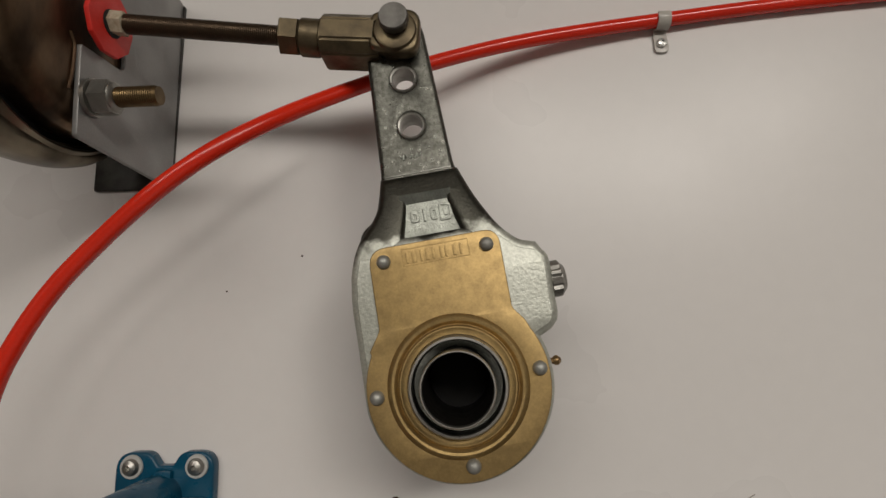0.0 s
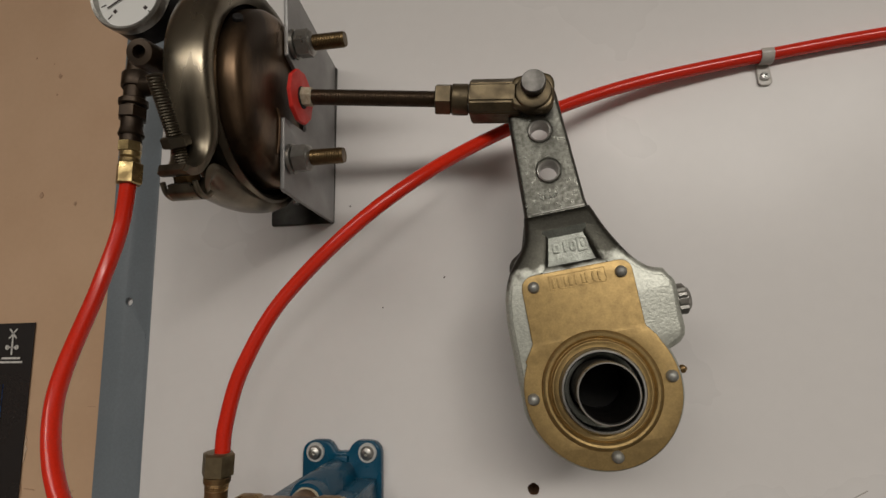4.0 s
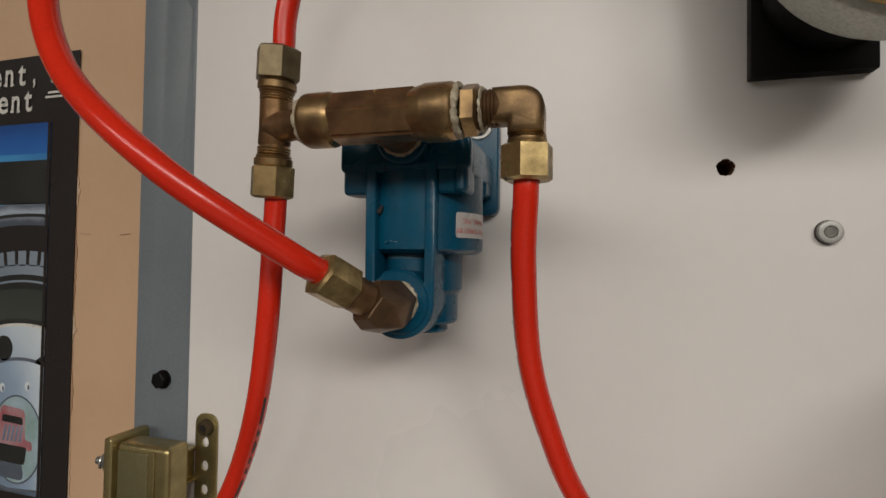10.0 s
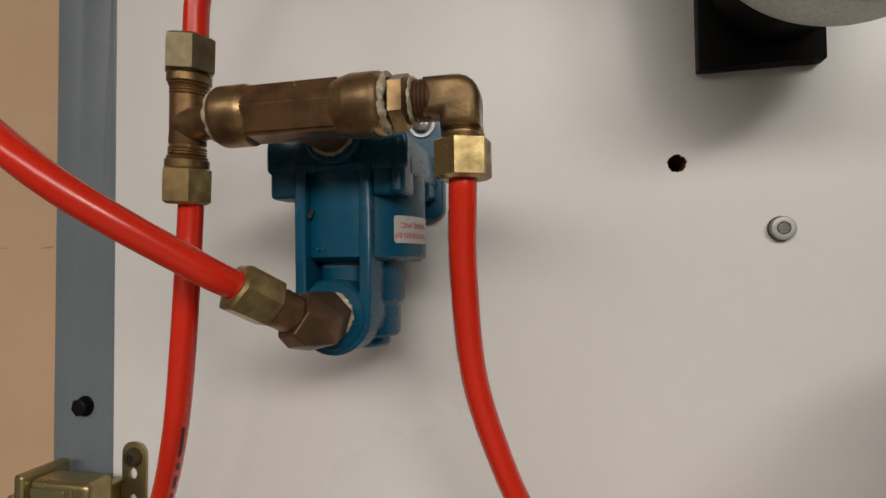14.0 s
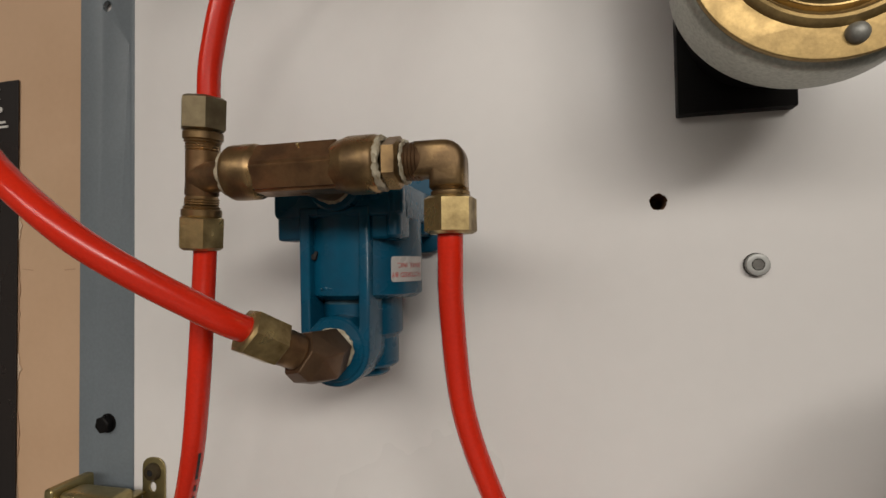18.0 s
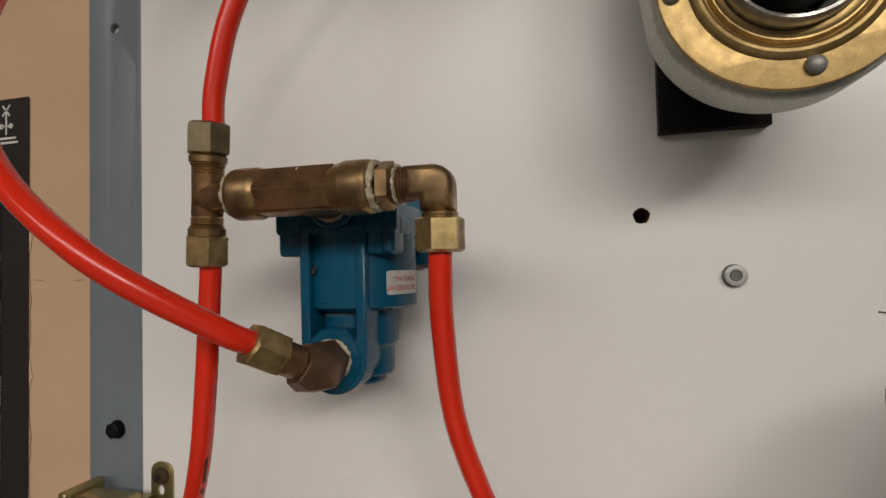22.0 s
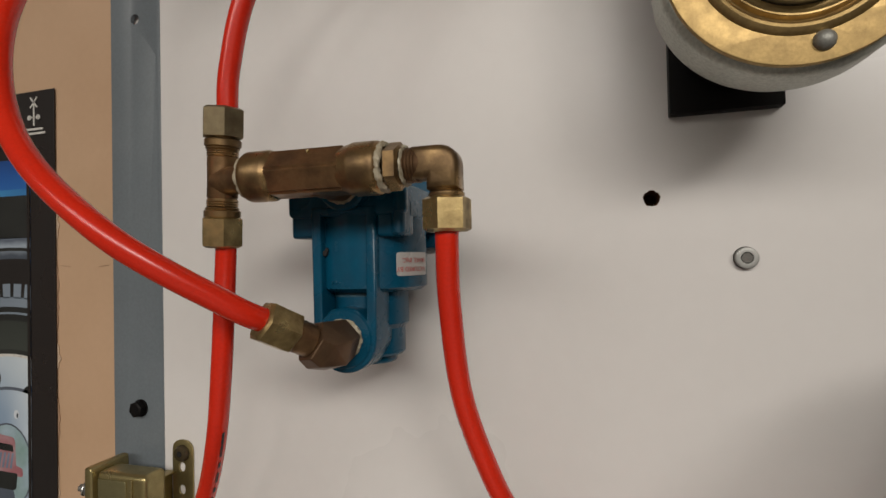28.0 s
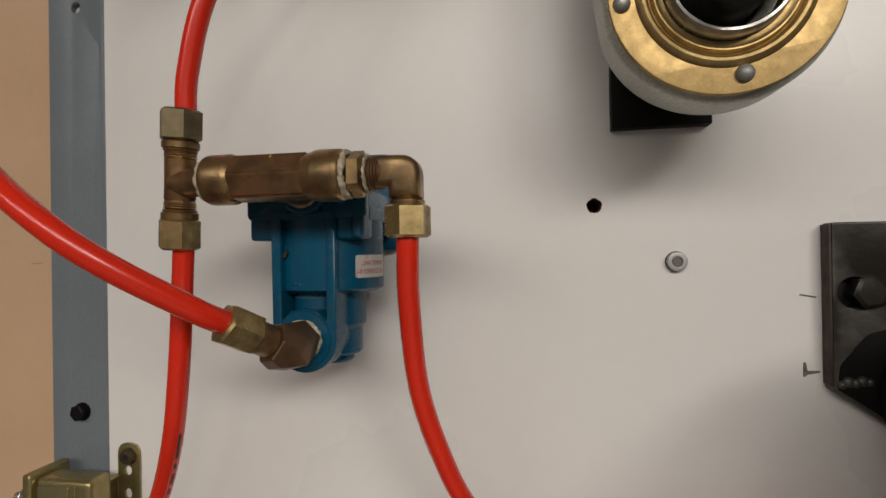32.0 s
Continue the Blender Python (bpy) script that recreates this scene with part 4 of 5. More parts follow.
# ---- blue valve ----
valve = thing("brake_valve", (-0.146, 0, 1.12), "teal-blue painted cast brake valve bolted to the white board", "valve")
VP = rounded([(-0.1752, 1.178, 0.004), (-0.1752, 1.2328, 0.0105), (-0.1560, 1.2328, 0.007), (-0.1500, 1.2245, 0.004), (-0.1390, 1.2245, 0.004), (-0.1340, 1.2328, 0.007), (-0.1150, 1.2328, 0.0105), (-0.1150, 1.178, 0.004)])
part("mounting_plate", sheet([VP], -0.0085, 0, 0.0015), M_BLUE, valve)
part("plate_web", block(-0.150, -0.139, -0.012, -0.006, 1.205, 1.2238, 0.002), M_BLUE, valve)
for x in (-0.1658, -0.1240):
    w = part("washer", lathe([(0, 0), (0.0072, 0), (0.0074, 0.0004), (0.0070, 0.0014), (0, 0.0014)], along((x, -0.0085, 1.2257), (0, -1, 0))), M_WHITE, valve, "pale washer")
    part("screw_head", lathe([(0, 0.001), (0.0052, 0.001), (0.0054, 0.0020), (0.0042, 0.0042), (0.0016, 0.0052), (0.0012, 0.0034), (0, 0.0034)], along((x, -0.0085, 1.2257), (0, -1, 0)), 22), M_STEEL, w, "domed steel screw head")
part("neck", lathe([(0.0150, 0), (0.0150, 0.054), (0.0140, 0.0565), (0, 0.0565)], along((-0.1475, -0.006, 1.2065), (0, -1, 0)), 36), M_BLUE, valve)
part("inlet_boss", lathe([(0.0105, 0), (0.0128, 0), (0.0128, 0.0102), (0.0118, 0.0112), (0.0088, 0.0112)], along((-0.1455, -0.0610, 1.2072), (0, -1, 0)), 40), M_BLUE, valve)
part("flange", block(-0.1772, -0.1165, -0.0622, -0.0085, 1.1940, 1.2078, 0.0022, 3), M_BLUE, valve)
part("flange_face", sheet([rounded([(-0.1772, 1.1935, 0.002), (-0.1165, 1.1935, 0.002), (-0.1165, 1.2070, 0.003), (-0.1340, 1.2078, 0.003), (-0.1385, 1.2035, 0.004), (-0.1545, 1.2035, 0.004), (-0.1590, 1.2078, 0.003), (-0.1772, 1.2070, 0.003)], 5)], -0.0662, -0.0610, 0.0014), M_BLUE, valve, "bar across the front of the flange")
for x0, x1 in ((-0.1777, -0.1640), (-0.1312, -0.1166)):
    part("flange_ear", block(x0, x1, -0.0650, -0.0500, 1.1818, 1.2064, 0.0026, 3), M_BLUE, valve)
    part("back_ear", block(x0, x1, -0.0250, -0.0080, 1.1850, 1.2050, 0.0026, 3), M_BLUE, valve)
part("corner_post", rod((-0.1200, -0.0630, 1.1824), (0, 0, 1), 0.0036, 0.0236, 0.0012), M_BLUE, valve)
part("flange_side", block(-0.1758, -0.1162, -0.0560, -0.0085, 1.1915, 1.2000, 0.0016, 3), M_BLUE, valve)
VX, VY, VR = -0.1455, -0.0370, 0.0293
part("barrel", lathe([(0, 0), (VR - 0.003, 0), (VR, 0.002), (VR, 0.046), (0, 0.046)], along((VX, VY, 1.1545), (0, 0, 1)), 56), M_BLUE, valve)
part("lower_barrel", lathe([(0, 0), (0.0164, 0), (0.0174, 0.0012), (0.0174, 0.0140), (0.0184, 0.0152), (0.0196, 0.0165), (0.0196, 0.0360), (0, 0.0360)], along((-0.1457, -0.0375, 1.1208), (0, 0, 1)), 48), M_BLUE, valve, "stepped lower barrel")
part("barrel_step", lathe([(0, 0), (0.0115, 0), (0.0125, 0.001), (0.0125, 0.007), (0, 0.007)], along((-0.1465, -0.0345, 1.1158), (0, 0, 1)), 32), M_BLUE, valve)
# upright frame: two ribs that run into the round port lobe
LX, LZ, LR = -0.1478, 1.1322, 0.0155
LOBE = [(LX + LR * math.cos(a), LZ + LR * math.sin(a)) for a in (radians(180 + 7.5 * k) for k in range(25))]
INNER = [(LX - 0.0131, 1.1385), (LX - 0.0065, 1.1451), (LX, 1.1463), (LX + 0.0065, 1.1451), (LX + 0.0131, 1.1385), (LX + 0.0134, 1.1948), (LX - 0.0134, 1.1948)]
part("front_frame", sheet([LOBE + [(LX + LR + 0.0006, 1.1955), (LX - LR - 0.0006, 1.1955)], INNER], -0.0672, -0.0400, 0.0013), M_BLUE, valve, "two ribs joined to a round port lobe")
part("upper_recess", lathe([(0, 0), (0.0150, 0), (0.0160, 0.0008), (0.0162, 0.0020), (0.0156, 0.0420), (0, 0.0420)], along((LX, -0.0490, 1.1575), (0, 0, 1)), 56), M_BLUE, valve, "barrel face between the ribs")
part("lower_recess", lathe([(0, 0), (0.0140, 0), (0.0140, 0.0250), (0, 0.0250)], along((LX, -0.0455, 1.1350), (0, 0, 1)), 48), M_BLUE, valve)
for k in range(7):
    x = LX - 0.0075 + 0.0021 * k
    part("foundry_bar", block(x, x + 0.0012 + 0.0004 * (k % 3), -0.0660, -0.0630, 1.1590, 1.1600 + 0.0005 * (k % 2), 0.0003), M_BLUE, valve)
for x, y, z, w, h in ((LX - 0.0126, -0.0652, 1.1735, 0.0030, 0.0022), (LX - 0.0108, -0.0652, 1.1752, 0.0016, 0.0018), (LX - 0.0012, -0.0655, 1.1776, 0.0060, 0.0012)):
    chip = sheet([rounded([(x, z, w * 0.2), (x + w * 0.7, z - h * 0.3, w * 0.2), (x + w, z + h * 0.5, w * 0.2), (x + w * 0.4, z + h, w * 0.2)], 3)], y, y + 0.004, 0.0002)
    part("paint_chip", chip, M_HOLE, valve, "black chip in the blue paint")
part("worn_band", lathe([(0.01415, 0.0), (0.01425, 0.0004), (0.01425, 0.0022), (0.01415, 0.0026)], along((LX, -0.0455, 1.1520), (0, 0, 1)), 48), M_WORN, valve, "greyish worn band in the paint")
part("port_lobe", lathe([(0.0090, 0), (0.0140, 0), (0.0147, -0.0008), (0.0147, -0.012), (0.0090, -0.012)], along((LX, -0.0680, LZ), (0, -1, 0)), 40), M_BLUE, valve)


def tape(p, d, r, length, seed):
    """A ragged wrap of thread tape round an axis."""
    rnd = random.Random(seed)
    bm, m, seg = bmesh.new(), along(p, d), 44
    rows = []
    for f, g in ((0.86, -0.1), (1.0, 0.0), (1.03, 0.45), (0.99, 0.8), (0.86, 1.0)):
        row = []
        for i in range(seg):
            a = 2 * math.pi * i / seg
            rr = r * f * (1 + rnd.uniform(-0.045, 0.045))
            row.append(bm.verts.new(m @ Vector((rr * math.cos(a), rr * math.sin(a), length * (g + rnd.uniform(-0.28, 0.28))))))
        rows.append(row)
    for a, b in zip(rows, rows[1:]):
        for i in range(seg):
            bm.faces.new((a[i], a[(i + 1) % seg], b[(i + 1) % seg], b[i]))
    return bm


part("port_tape", tape((LX, -0.0676, LZ), (0, -1, 0), 0.0097, 0.0016, 3), M_TAPE, valve, "ragged cream sealing tape")


def wrap(bm, axis, r):
    """Bends a flat mesh (x along the wall, y up, z out) round an upright barrel."""
    for v in bm.verts:
        a = v.co.x / r
        rr = r + v.co.z
        v.co = Vector((axis[0] + rr * math.sin(a), axis[1] - rr * math.cos(a), axis[2] + v.co.y))
    return bm


def grid_patch(w, h, z, nx=14, radius=0.0015):
    bm = sheet([rounded([(0, 0, radius), (w, 0, radius), (w, h, radius), (0, h, radius)], 4)], -0.0001, 0.0001)
    for k in range(1, nx):
        bmesh.ops.bisect_plane(bm, geom=bm.verts[:] + bm.edges[:] + bm.faces[:], plane_co=(w * k / nx, 0, 0), plane_no=(1, 0, 0))
    for v in bm.verts:
        v.co = Vector((v.co.x, v.co.z, z - v.co.y))
    return bm


LB = (VX, VY, 1.1622)
LA = math.asin((-0.1240 - VX) / VR) * VR
lab = part("label", wrap(grid_patch(0.0240, 0.0118, 0.0003), LB, VR), M_LABEL, valve, "silver sticker with upside-down red print")
lab.data.transform(Matrix.Translation((VX, VY, 0)) @ Matrix.Rotation(LA / VR, 4, "Z") @ Matrix.Translation((-VX, -VY, 0)))
for words, u, h in (("FACTURED BY", LA + 0.0212, 0.0044), ("BRAKE, INC.", LA + 0.0208, 0.0088)):
    bm = lettering(words, 0.0033, Matrix.Translation((u, h, 0.0006)) @ Matrix.Rotation(math.pi, 4, "Z"))
    part("print", wrap(bm, LB, VR), M_LABELRED, lab, "red print, upside down")

# ---- brass fittings on the valve ----
MY, MZ = -0.0968, 1.2088
man = thing("run_tee_fitting", (-0.147, MY, MZ - 0.012), "aged brown brass run tee on the front of the blue valve", "pipe fitting")


def facet(x0, x1, flats, sides, spin, c=0.0012):
    """A faceted bar along x with softened ends."""
    r = flats / 2 / math.cos(math.pi / sides)
    bm = lathe([(0, x0), (r - c, x0), (r, x0 + c), (r, x1 - c), (r - c, x1), (0, x1)],
               Matrix.Translation((0, MY, MZ)) @ Matrix.Rotation(radians(90), 4, "Y") @ Matrix.Rotation(radians(spin), 4, "Z"), sides)
    bmesh.ops.bevel(bm, geom=[e for e in bm.edges if abs((e.verts[0].co - e.verts[1].co).normalized().x) > 0.99], offset=0.0012, segments=2, affect="EDGES")
    return bm


part("middle", facet(-0.1650, -0.1290, 0.0194, 6, 24), M_BRONZE, man, "six-sided brown bar")
for name, x0, x1 in (("end_left", -0.1782, -0.1630), ("end_right", -0.1330, -0.1130)):
    s = 1 if name == "end_left" else -1
    prof = [(0, 0), (0.0100, 0), (0.0108, 0.0006), (0.0113, 0.0016), (0.0114, 0.0030), (0.0114, 0.0120), (0.0112, 0.0126), (0.0092, x1 - x0), (0, x1 - x0)]
    part(name, lathe(prof, along((x0 if s > 0 else x1, MY, MZ), (s, 0, 0)), 44), M_BRASS, man, "round brass end")
part("pip", rod((-0.1448, MY - 0.0055, MZ + 0.0070), (0, -0.62, 0.78), 0.0007, 0.0022, 0.0002, 12), M_BRASS2, man)
part("branch", rod((-0.1455, MY, MZ - 0.001), (0, 1, 0), 0.0092, 0.030), M_BRONZE, man)
part("branch_tape", tape((-0.1455, -0.0722, MZ - 0.0010), (0, -1, 0), 0.0100, 0.0014, 5), M_TAPE, man, "cream sealing tape")
for x, s, r in ((-0.1782, -1, 0.0094), (-0.1132, 1, 0.0104)):
    part("thread_tape", tape((x, MY, MZ), (s, 0, 0), r, 0.0022, 7), M_TAPE, man, "cream sealing tape")

T0, T1 = Vector((-0.2008, -0.0880, 1.1780)), Vector((-0.1956, -0.0923, 1.2420))
td = (T1 - T0).normalized()
tee = thing("union_tee", tuple(T0), "aged brass compression tee with two tube nuts", "pipe fitting")


def on_tee(profile, seg=30):
    return lathe(profile, along(T0, td), seg)


part("upright", on_tee([(0, 0.0145), (0.0070, 0.0145), (0.0070, 0.0185), (0.0065, 0.0192), (0.0065, 0.0232), (0.0070, 0.0240), (0.0068, 0.0300), (0.0070, 0.0400), (0.0070, 0.0425), (0.0066, 0.0430), (0.0070, 0.0440), (0.0070, 0.0510), (0, 0.0510)]), M_BRONZE, tee)
for lo in (0.0192, 0.0428):
    part("thread", thread(T0 + td * lo, td, 0.0073, 0.0042, 0.0011, 0.0004), M_BRASS, tee)
tc = T0 + td * 0.0310
part("branch", lathe([(0, 0), (0.0074, 0), (0.0070, 0.0060), (0.0066, 0.0080), (0.0066, 0.0230), (0, 0.0230)], along(tc, Vector((-0.174, MY, MZ)) - tc), 30), M_BRONZE, tee)
for lo, flip, hz in ((0.0142, 1, 0.0), (0.0460, -1, 0.0510)):
    hi = lo + 0.0050
    prof = [(0, lo), (0.0078, lo), (0.0083, lo + 0.0006), (0.0083, hi - 0.0018), (0.0074, hi - 0.0012), (0.0078, hi - 0.0006), (0.0070, hi), (0, hi)]
    if flip < 0:
        prof = [(r, lo + hi - h) for r, h in prof[::-1]]
    part("collar", on_tee(prof), M_BRASS, tee)
    part("tube_nut", hexagon(T0 + td * hz, td, 0.0172, 0.0148, 22, 0.0011), M_BRASS2 if hz < 0.02 else M_DULL, tee, "hexagonal tube nut")

EX = -0.0866
elb = thing("elbow_fitting", (EX, -0.092, 1.181), "brass hexagon nipple and elbow with a bright tube nut", "pipe fitting")
part("nipple_hex", hexagon((-0.1110, MY, MZ), (1, 0, 0), 0.0176, 0.0070, 30, 0.0011), M_BRASS, elb)
part("nipple_thread", thread((-0.1036, MY, MZ), (1, 0, 0), 0.0074, 0.0080, 0.0014, 0.0006), M_BRONZE, elb)
BEND = rounded([(-0.0962, MZ + 0.0040, 0), (EX + 0.0038, MZ + 0.0040, 0.0075), (EX + 0.0038, 1.2010, 0), (EX - 0.0036, 1.2010, 0), (EX - 0.0036, MZ - 0.0034, 0.0012), (-0.0962, MZ - 0.0034, 0)])
part("bend", sheet([BEND], -0.1030, -0.0900, 0.0030), M_BRASS, elb, "square-sectioned brass bend")
part("hex_tape", tape((-0.1034, MY, MZ), (1, 0, 0), 0.0084, 0.0010, 9), M_TAPE, elb, "cream sealing tape")
part("collar", lathe([(0, 0), (0.0070, 0), (0.0074, 0.0006), (0.0074, 0.0024), (0.0066, 0.0030), (0.0072, 0.0036), (0.0068, 0.0042), (0, 0.0042)], along((EX, -0.0945, 1.1945), (0, 0, 1)), 30), M_BRASS, elb)
part("tube_nut", hexagon((EX, -0.0945, 1.1812), (0, 0, 1), 0.0174, 0.0142, 24, 0.0011), M_BRASS2, elb, "bright hexagonal tube nut")

N0, N1 = Vector((-0.1475, -0.0800, 1.1290)), Vector((-0.1705, -0.1190, 1.1520))
nd = (N1 - N0).normalized()
ang = thing("angled_fitting", (-0.147, -0.07, 1.124), "dark bronze angled fitting with a bright brass tube nut", "pipe fitting")
part("stem", rod((LX, -0.0640, LZ), (0, -1, 0), 0.0080, 0.0160), M_BRONZE, ang)
bm = bmesh.new()
for mat, r in ((along((LX, -0.0705, LZ), (0, -1, 0), 14), 0.0106), (along((LX, -0.0800, LZ - 0.0018), (0, -1, 0), 14), 0.0112), (along(N0 + nd * 0.0070 - Vector((0, 0, 0.0012)), nd, 10), 0.0112), (along(N0 + nd * 0.0125, nd, 10), 0.0100)):
    for k in range(6):
        bm.verts.new(mat @ Vector((r * math.cos(math.pi / 3 * k), r * math.sin(math.pi / 3 * k), 0)))
hull = bmesh.ops.convex_hull(bm, input=bm.verts[:])
bmesh.ops.delete(bm, geom=list({v for v in hull["geom_interior"] + hull["geom_unused"] if isinstance(v, bmesh.types.BMVert)}), context="VERTS")
bmesh.ops.dissolve_limit(bm, angle_limit=radians(6), verts=bm.verts[:], edges=bm.edges[:])
bmesh.ops.bevel(bm, geom=bm.edges[:], offset=0.0004, segments=1, affect="EDGES")
part("body", bm, M_BROWN, ang, "dark bronze angled body", angle=15)
part("collar", thread(N0 + nd * 0.0120, nd, 0.0076, 0.0110, 0.0026, 0.0003), M_BRONZE, ang)
part("tube_nut", hexagon(N0 + nd * 0.0215, nd, 0.0164, 0.0165, 0, 0.0010), M_BRASS2, ang, "bright hexagonal tube nut")

# ---- red air lines ----
R = 0.00485


def printed(line, start, count, side, width=0.0022, lengths=(0.004, 0.002, 0.003)):
    """Worn bars of print on one side of a tube."""
    bm = bmesh.new()
    i = start
    for k in range(count):
        n = int(lengths[k % len(lengths)] * 1000)
        for j in range(n):
            a, b = Vector(line[i + j]), Vector(line[i + j + 1])
            d = (b - a).normalized()
            out = (Vector(side) - d * d.dot(Vector(side))).normalized()
            t = d.cross(out) * width / 2
            q = [a, b]
            vs = []
            for p_, s in ((q[0], 1), (q[0], -1), (q[1], -1), (q[1], 1)):
                vs.append(bm.verts.new(p_ + out * (R + 0.0001) + t * s + out * 0.0001))
            bm.faces.new(vs)
        i += n + 1
    return bm


def air_line(points, label, step=12, thick=R):
    line = glide(points, step)
    ob = single("air_line", pipe(line, thick, 24), M_RED, label, "air hose", "red nylon air lines")
    return ob, line


air_line([(-0.1942, -0.0912, 1.2380), (-0.1915, -0.0925, 1.2620), (-0.1800, -0.0930, 1.2985), (-0.1524, -0.0895, 1.3440), (-0.0878, -0.0885, 1.4009), (-0.0169, -0.0500, 1.4548),
                     (0.0765, -0.0175, 1.4977), (0.1912, -0.0066, 1.5188), (0.3281, -0.0056, 1.5312), (0.60, -0.0056, 1.5450)], "red nylon air line arching across the board behind the adjuster")
air_line([(-0.2680, -0.1000, 1.4260), (-0.2730, -0.0990, 1.3900), (-0.2800, -0.1060, 1.3480), (-0.2795, -0.1318, 1.2791), (-0.2550, -0.1449, 1.2248), (-0.2080, -0.1460, 1.1835), (-0.1715, -0.1205, 1.1535), (-0.1612, -0.1033, 1.1436)],
                    "glossy red nylon air line looping from the chamber to the valve", thick=0.0052)
C, lineC = air_line([(-0.1985, -0.0877, 1.1840), (-0.1992, -0.0880, 1.1650), (-0.1995, -0.0908, 1.1243), (-0.2097, -0.0831, 1.0844), (-0.2302, -0.0683, 1.0459), (-0.2528, -0.0622, 1.0041), (-0.275, -0.058, 0.95), (-0.285, -0.055, 0.86)],
                    "red nylon air line hanging from the brass tee, with black print")
D, lineD = air_line([(-0.0866, -0.0945, 1.1860), (-0.0870, -0.0942, 1.1740), (-0.0884, -0.0868, 1.1500), (-0.0870, -0.0760, 1.1115), (-0.0790, -0.0660, 1.0780), (-0.0690, -0.0570, 1.0515), (-0.0515, -0.0450, 1.0230), (-0.0245, -0.033, 0.984), (0.02, -0.020, 0.935)],
                    "red nylon air line hanging from the brass elbow")
E_, lineE = air_line([(-0.02, -0.016, 0.985), (0.020, -0.016, 1.0075), (0.052, -0.016, 1.0195), (0.090, -0.016, 1.0265), (0.150, -0.016, 1.0275), (0.22, -0.016, 1.020)],
                     "red nylon air line with worn black print low on the board")
part("print", printed(lineC, 34, 7, (0.93, -0.36, 0), 0.0013, (0.004, 0.001, 0.002, 0.001, 0.001)), M_INK, C, "worn black print")
part("print", printed(lineD, 14, 5, (-0.93, -0.35, 0), 0.0012, (0.006, 0.005, 0.007)), M_INK, D, "worn black print")
part("print", printed(lineE, 14, 7, (0, -0.75, 0.6), 0.0026), M_INK, E_, "worn black print")

clip = thing("tube_clip", (0.19, 0, 1.505), "milky nylon clip holding the red air line", "clip")
cq = Vector((0.1893, -0.0068, 1.5184))
part("loop", strap([cq + Vector((0, 0.0062 * math.sin(a), 0.0062 * math.cos(a))) for a in (radians(-60 - 12 * k) for k in range(22))] + [Vector((0.1885, -0.0012, 1.5085)), Vector((0.1890, -0.0012, 1.4985))], 0.0088, 0.0012), M_CLIP, clip)
part("tail", sheet([rounded([(0.1845, 1.497, 0.004), (0.1945, 1.497, 0.004), (0.1930, 1.5120, 0.001), (0.1850, 1.5120, 0.001)])], -0.0022, -0.0006, 0.0003), M_CLIP, clip)
part("screw", lathe([(0, 0), (0.0036, 0), (0.0036, 0.001), (0.0028, 0.0024), (0.001, 0.0028), (0.0009, 0.0016), (0, 0.0016)], along((0.1893, -0.0022, 1.5035), (0, -1, 0)), 22), M_ZINC, clip, "bright pan-head screw")

# ---- olive relay box ----
relay = thing("relay_box", (-0.33, 0, 0.985), "olive-gold plated relay box on a slotted bracket", "relay")
part("cover", block(-0.3445, -0.3045, -0.0345, -0.0170, 0.9880, 1.0370, 0.0042, 5), M_OLIVE, relay, "boxy plated cover with rounded edges")
part("end_plate", block(-0.3515, -0.3450, -0.0375, -0.0080, 0.9830, 1.0400, 0.0025, 3), M_OLIVE, relay)
part("front_panel", block(-0.3425, -0.3195, -0.0353, -0.0340, 0.9905, 1.0330, 0.0010, 3), M_PANEL, relay, "duller raised panel on the cover")
part("crease", block(-0.3168, -0.3142, -0.0356, -0.0338, 0.9900, 1.0345, 0.0008, 3), M_OLIVE, relay)
part("slotted_bracket", sheet([rounded([(-0.3145, 0.9780, 0.0078), (-0.2980, 0.9780, 0.0078), (-0.2980, 1.0490, 0.0078), (-0.3145, 1.0490, 0.0078)])] +
                              [ring(-0.3068, z, 0.0029, 16, 0.0036) for z in (1.0306, 1.0152, 0.9998, 0.9844)], -0.0016, -0.0003, 0.0003), M_OLIVE, relay)
for z in (1.0262, 1.0062):
    part("tab", block(-0.3200, -0.3120, -0.0175, -0.0012, z, z + 0.0016, 0.0004), M_OLIVE, relay)
part("neck", block(-0.3165, -0.3155, -0.0172, -0.0012, 1.0080, 1.0260), M_OLIVE, relay)
sc = part("bracket_screw", lathe([(0, 0), (0.0056, 0), (0.0056, 0.0012), (0.0046, 0.0032), (0.0022, 0.0034), (0.0018, 0.0016), (0, 0.0016)], along((-0.3060, -0.0016, 1.0405), (0, -1, 0)), 24), M_YOKE, relay, "brown round screw with a dark socket")
part("socket", rod((-0.3060, -0.0048, 1.0405), (0, -1, 0), 0.0019, 0.0004, 0.0001), M_HOLE, sc)
for z, x0 in ((1.0185, -0.3520), (0.9885, -0.3560)):
    t = part("terminal", rod((x0, -0.022, z), (-1, 0, 0), 0.0026, 0.0210), M_ZINC, relay, "terminal screw")
    part("terminal_nut", hexagon((x0 - 0.0120, -0.022, z), (-1, 0, 0), 0.0078, 0.0035, 10), M_ZINC, t)
    part("terminal_washer", lathe([(0, 0), (0.0050, 0), (0.0050, 0.0008), (0, 0.0008)], along((x0 - 0.0165, -0.022, z), (-1, -0.5, 0.2))), M_ZINC, t)
part("wire", pipe(glide([(-0.3690, -0.022, 1.0160), (-0.3660, -0.020, 1.0050), (-0.3670, -0.020, 0.9950), (-0.3720, -0.022, 0.9890)], 6), 0.0009, 8), M_OLIVE, relay)
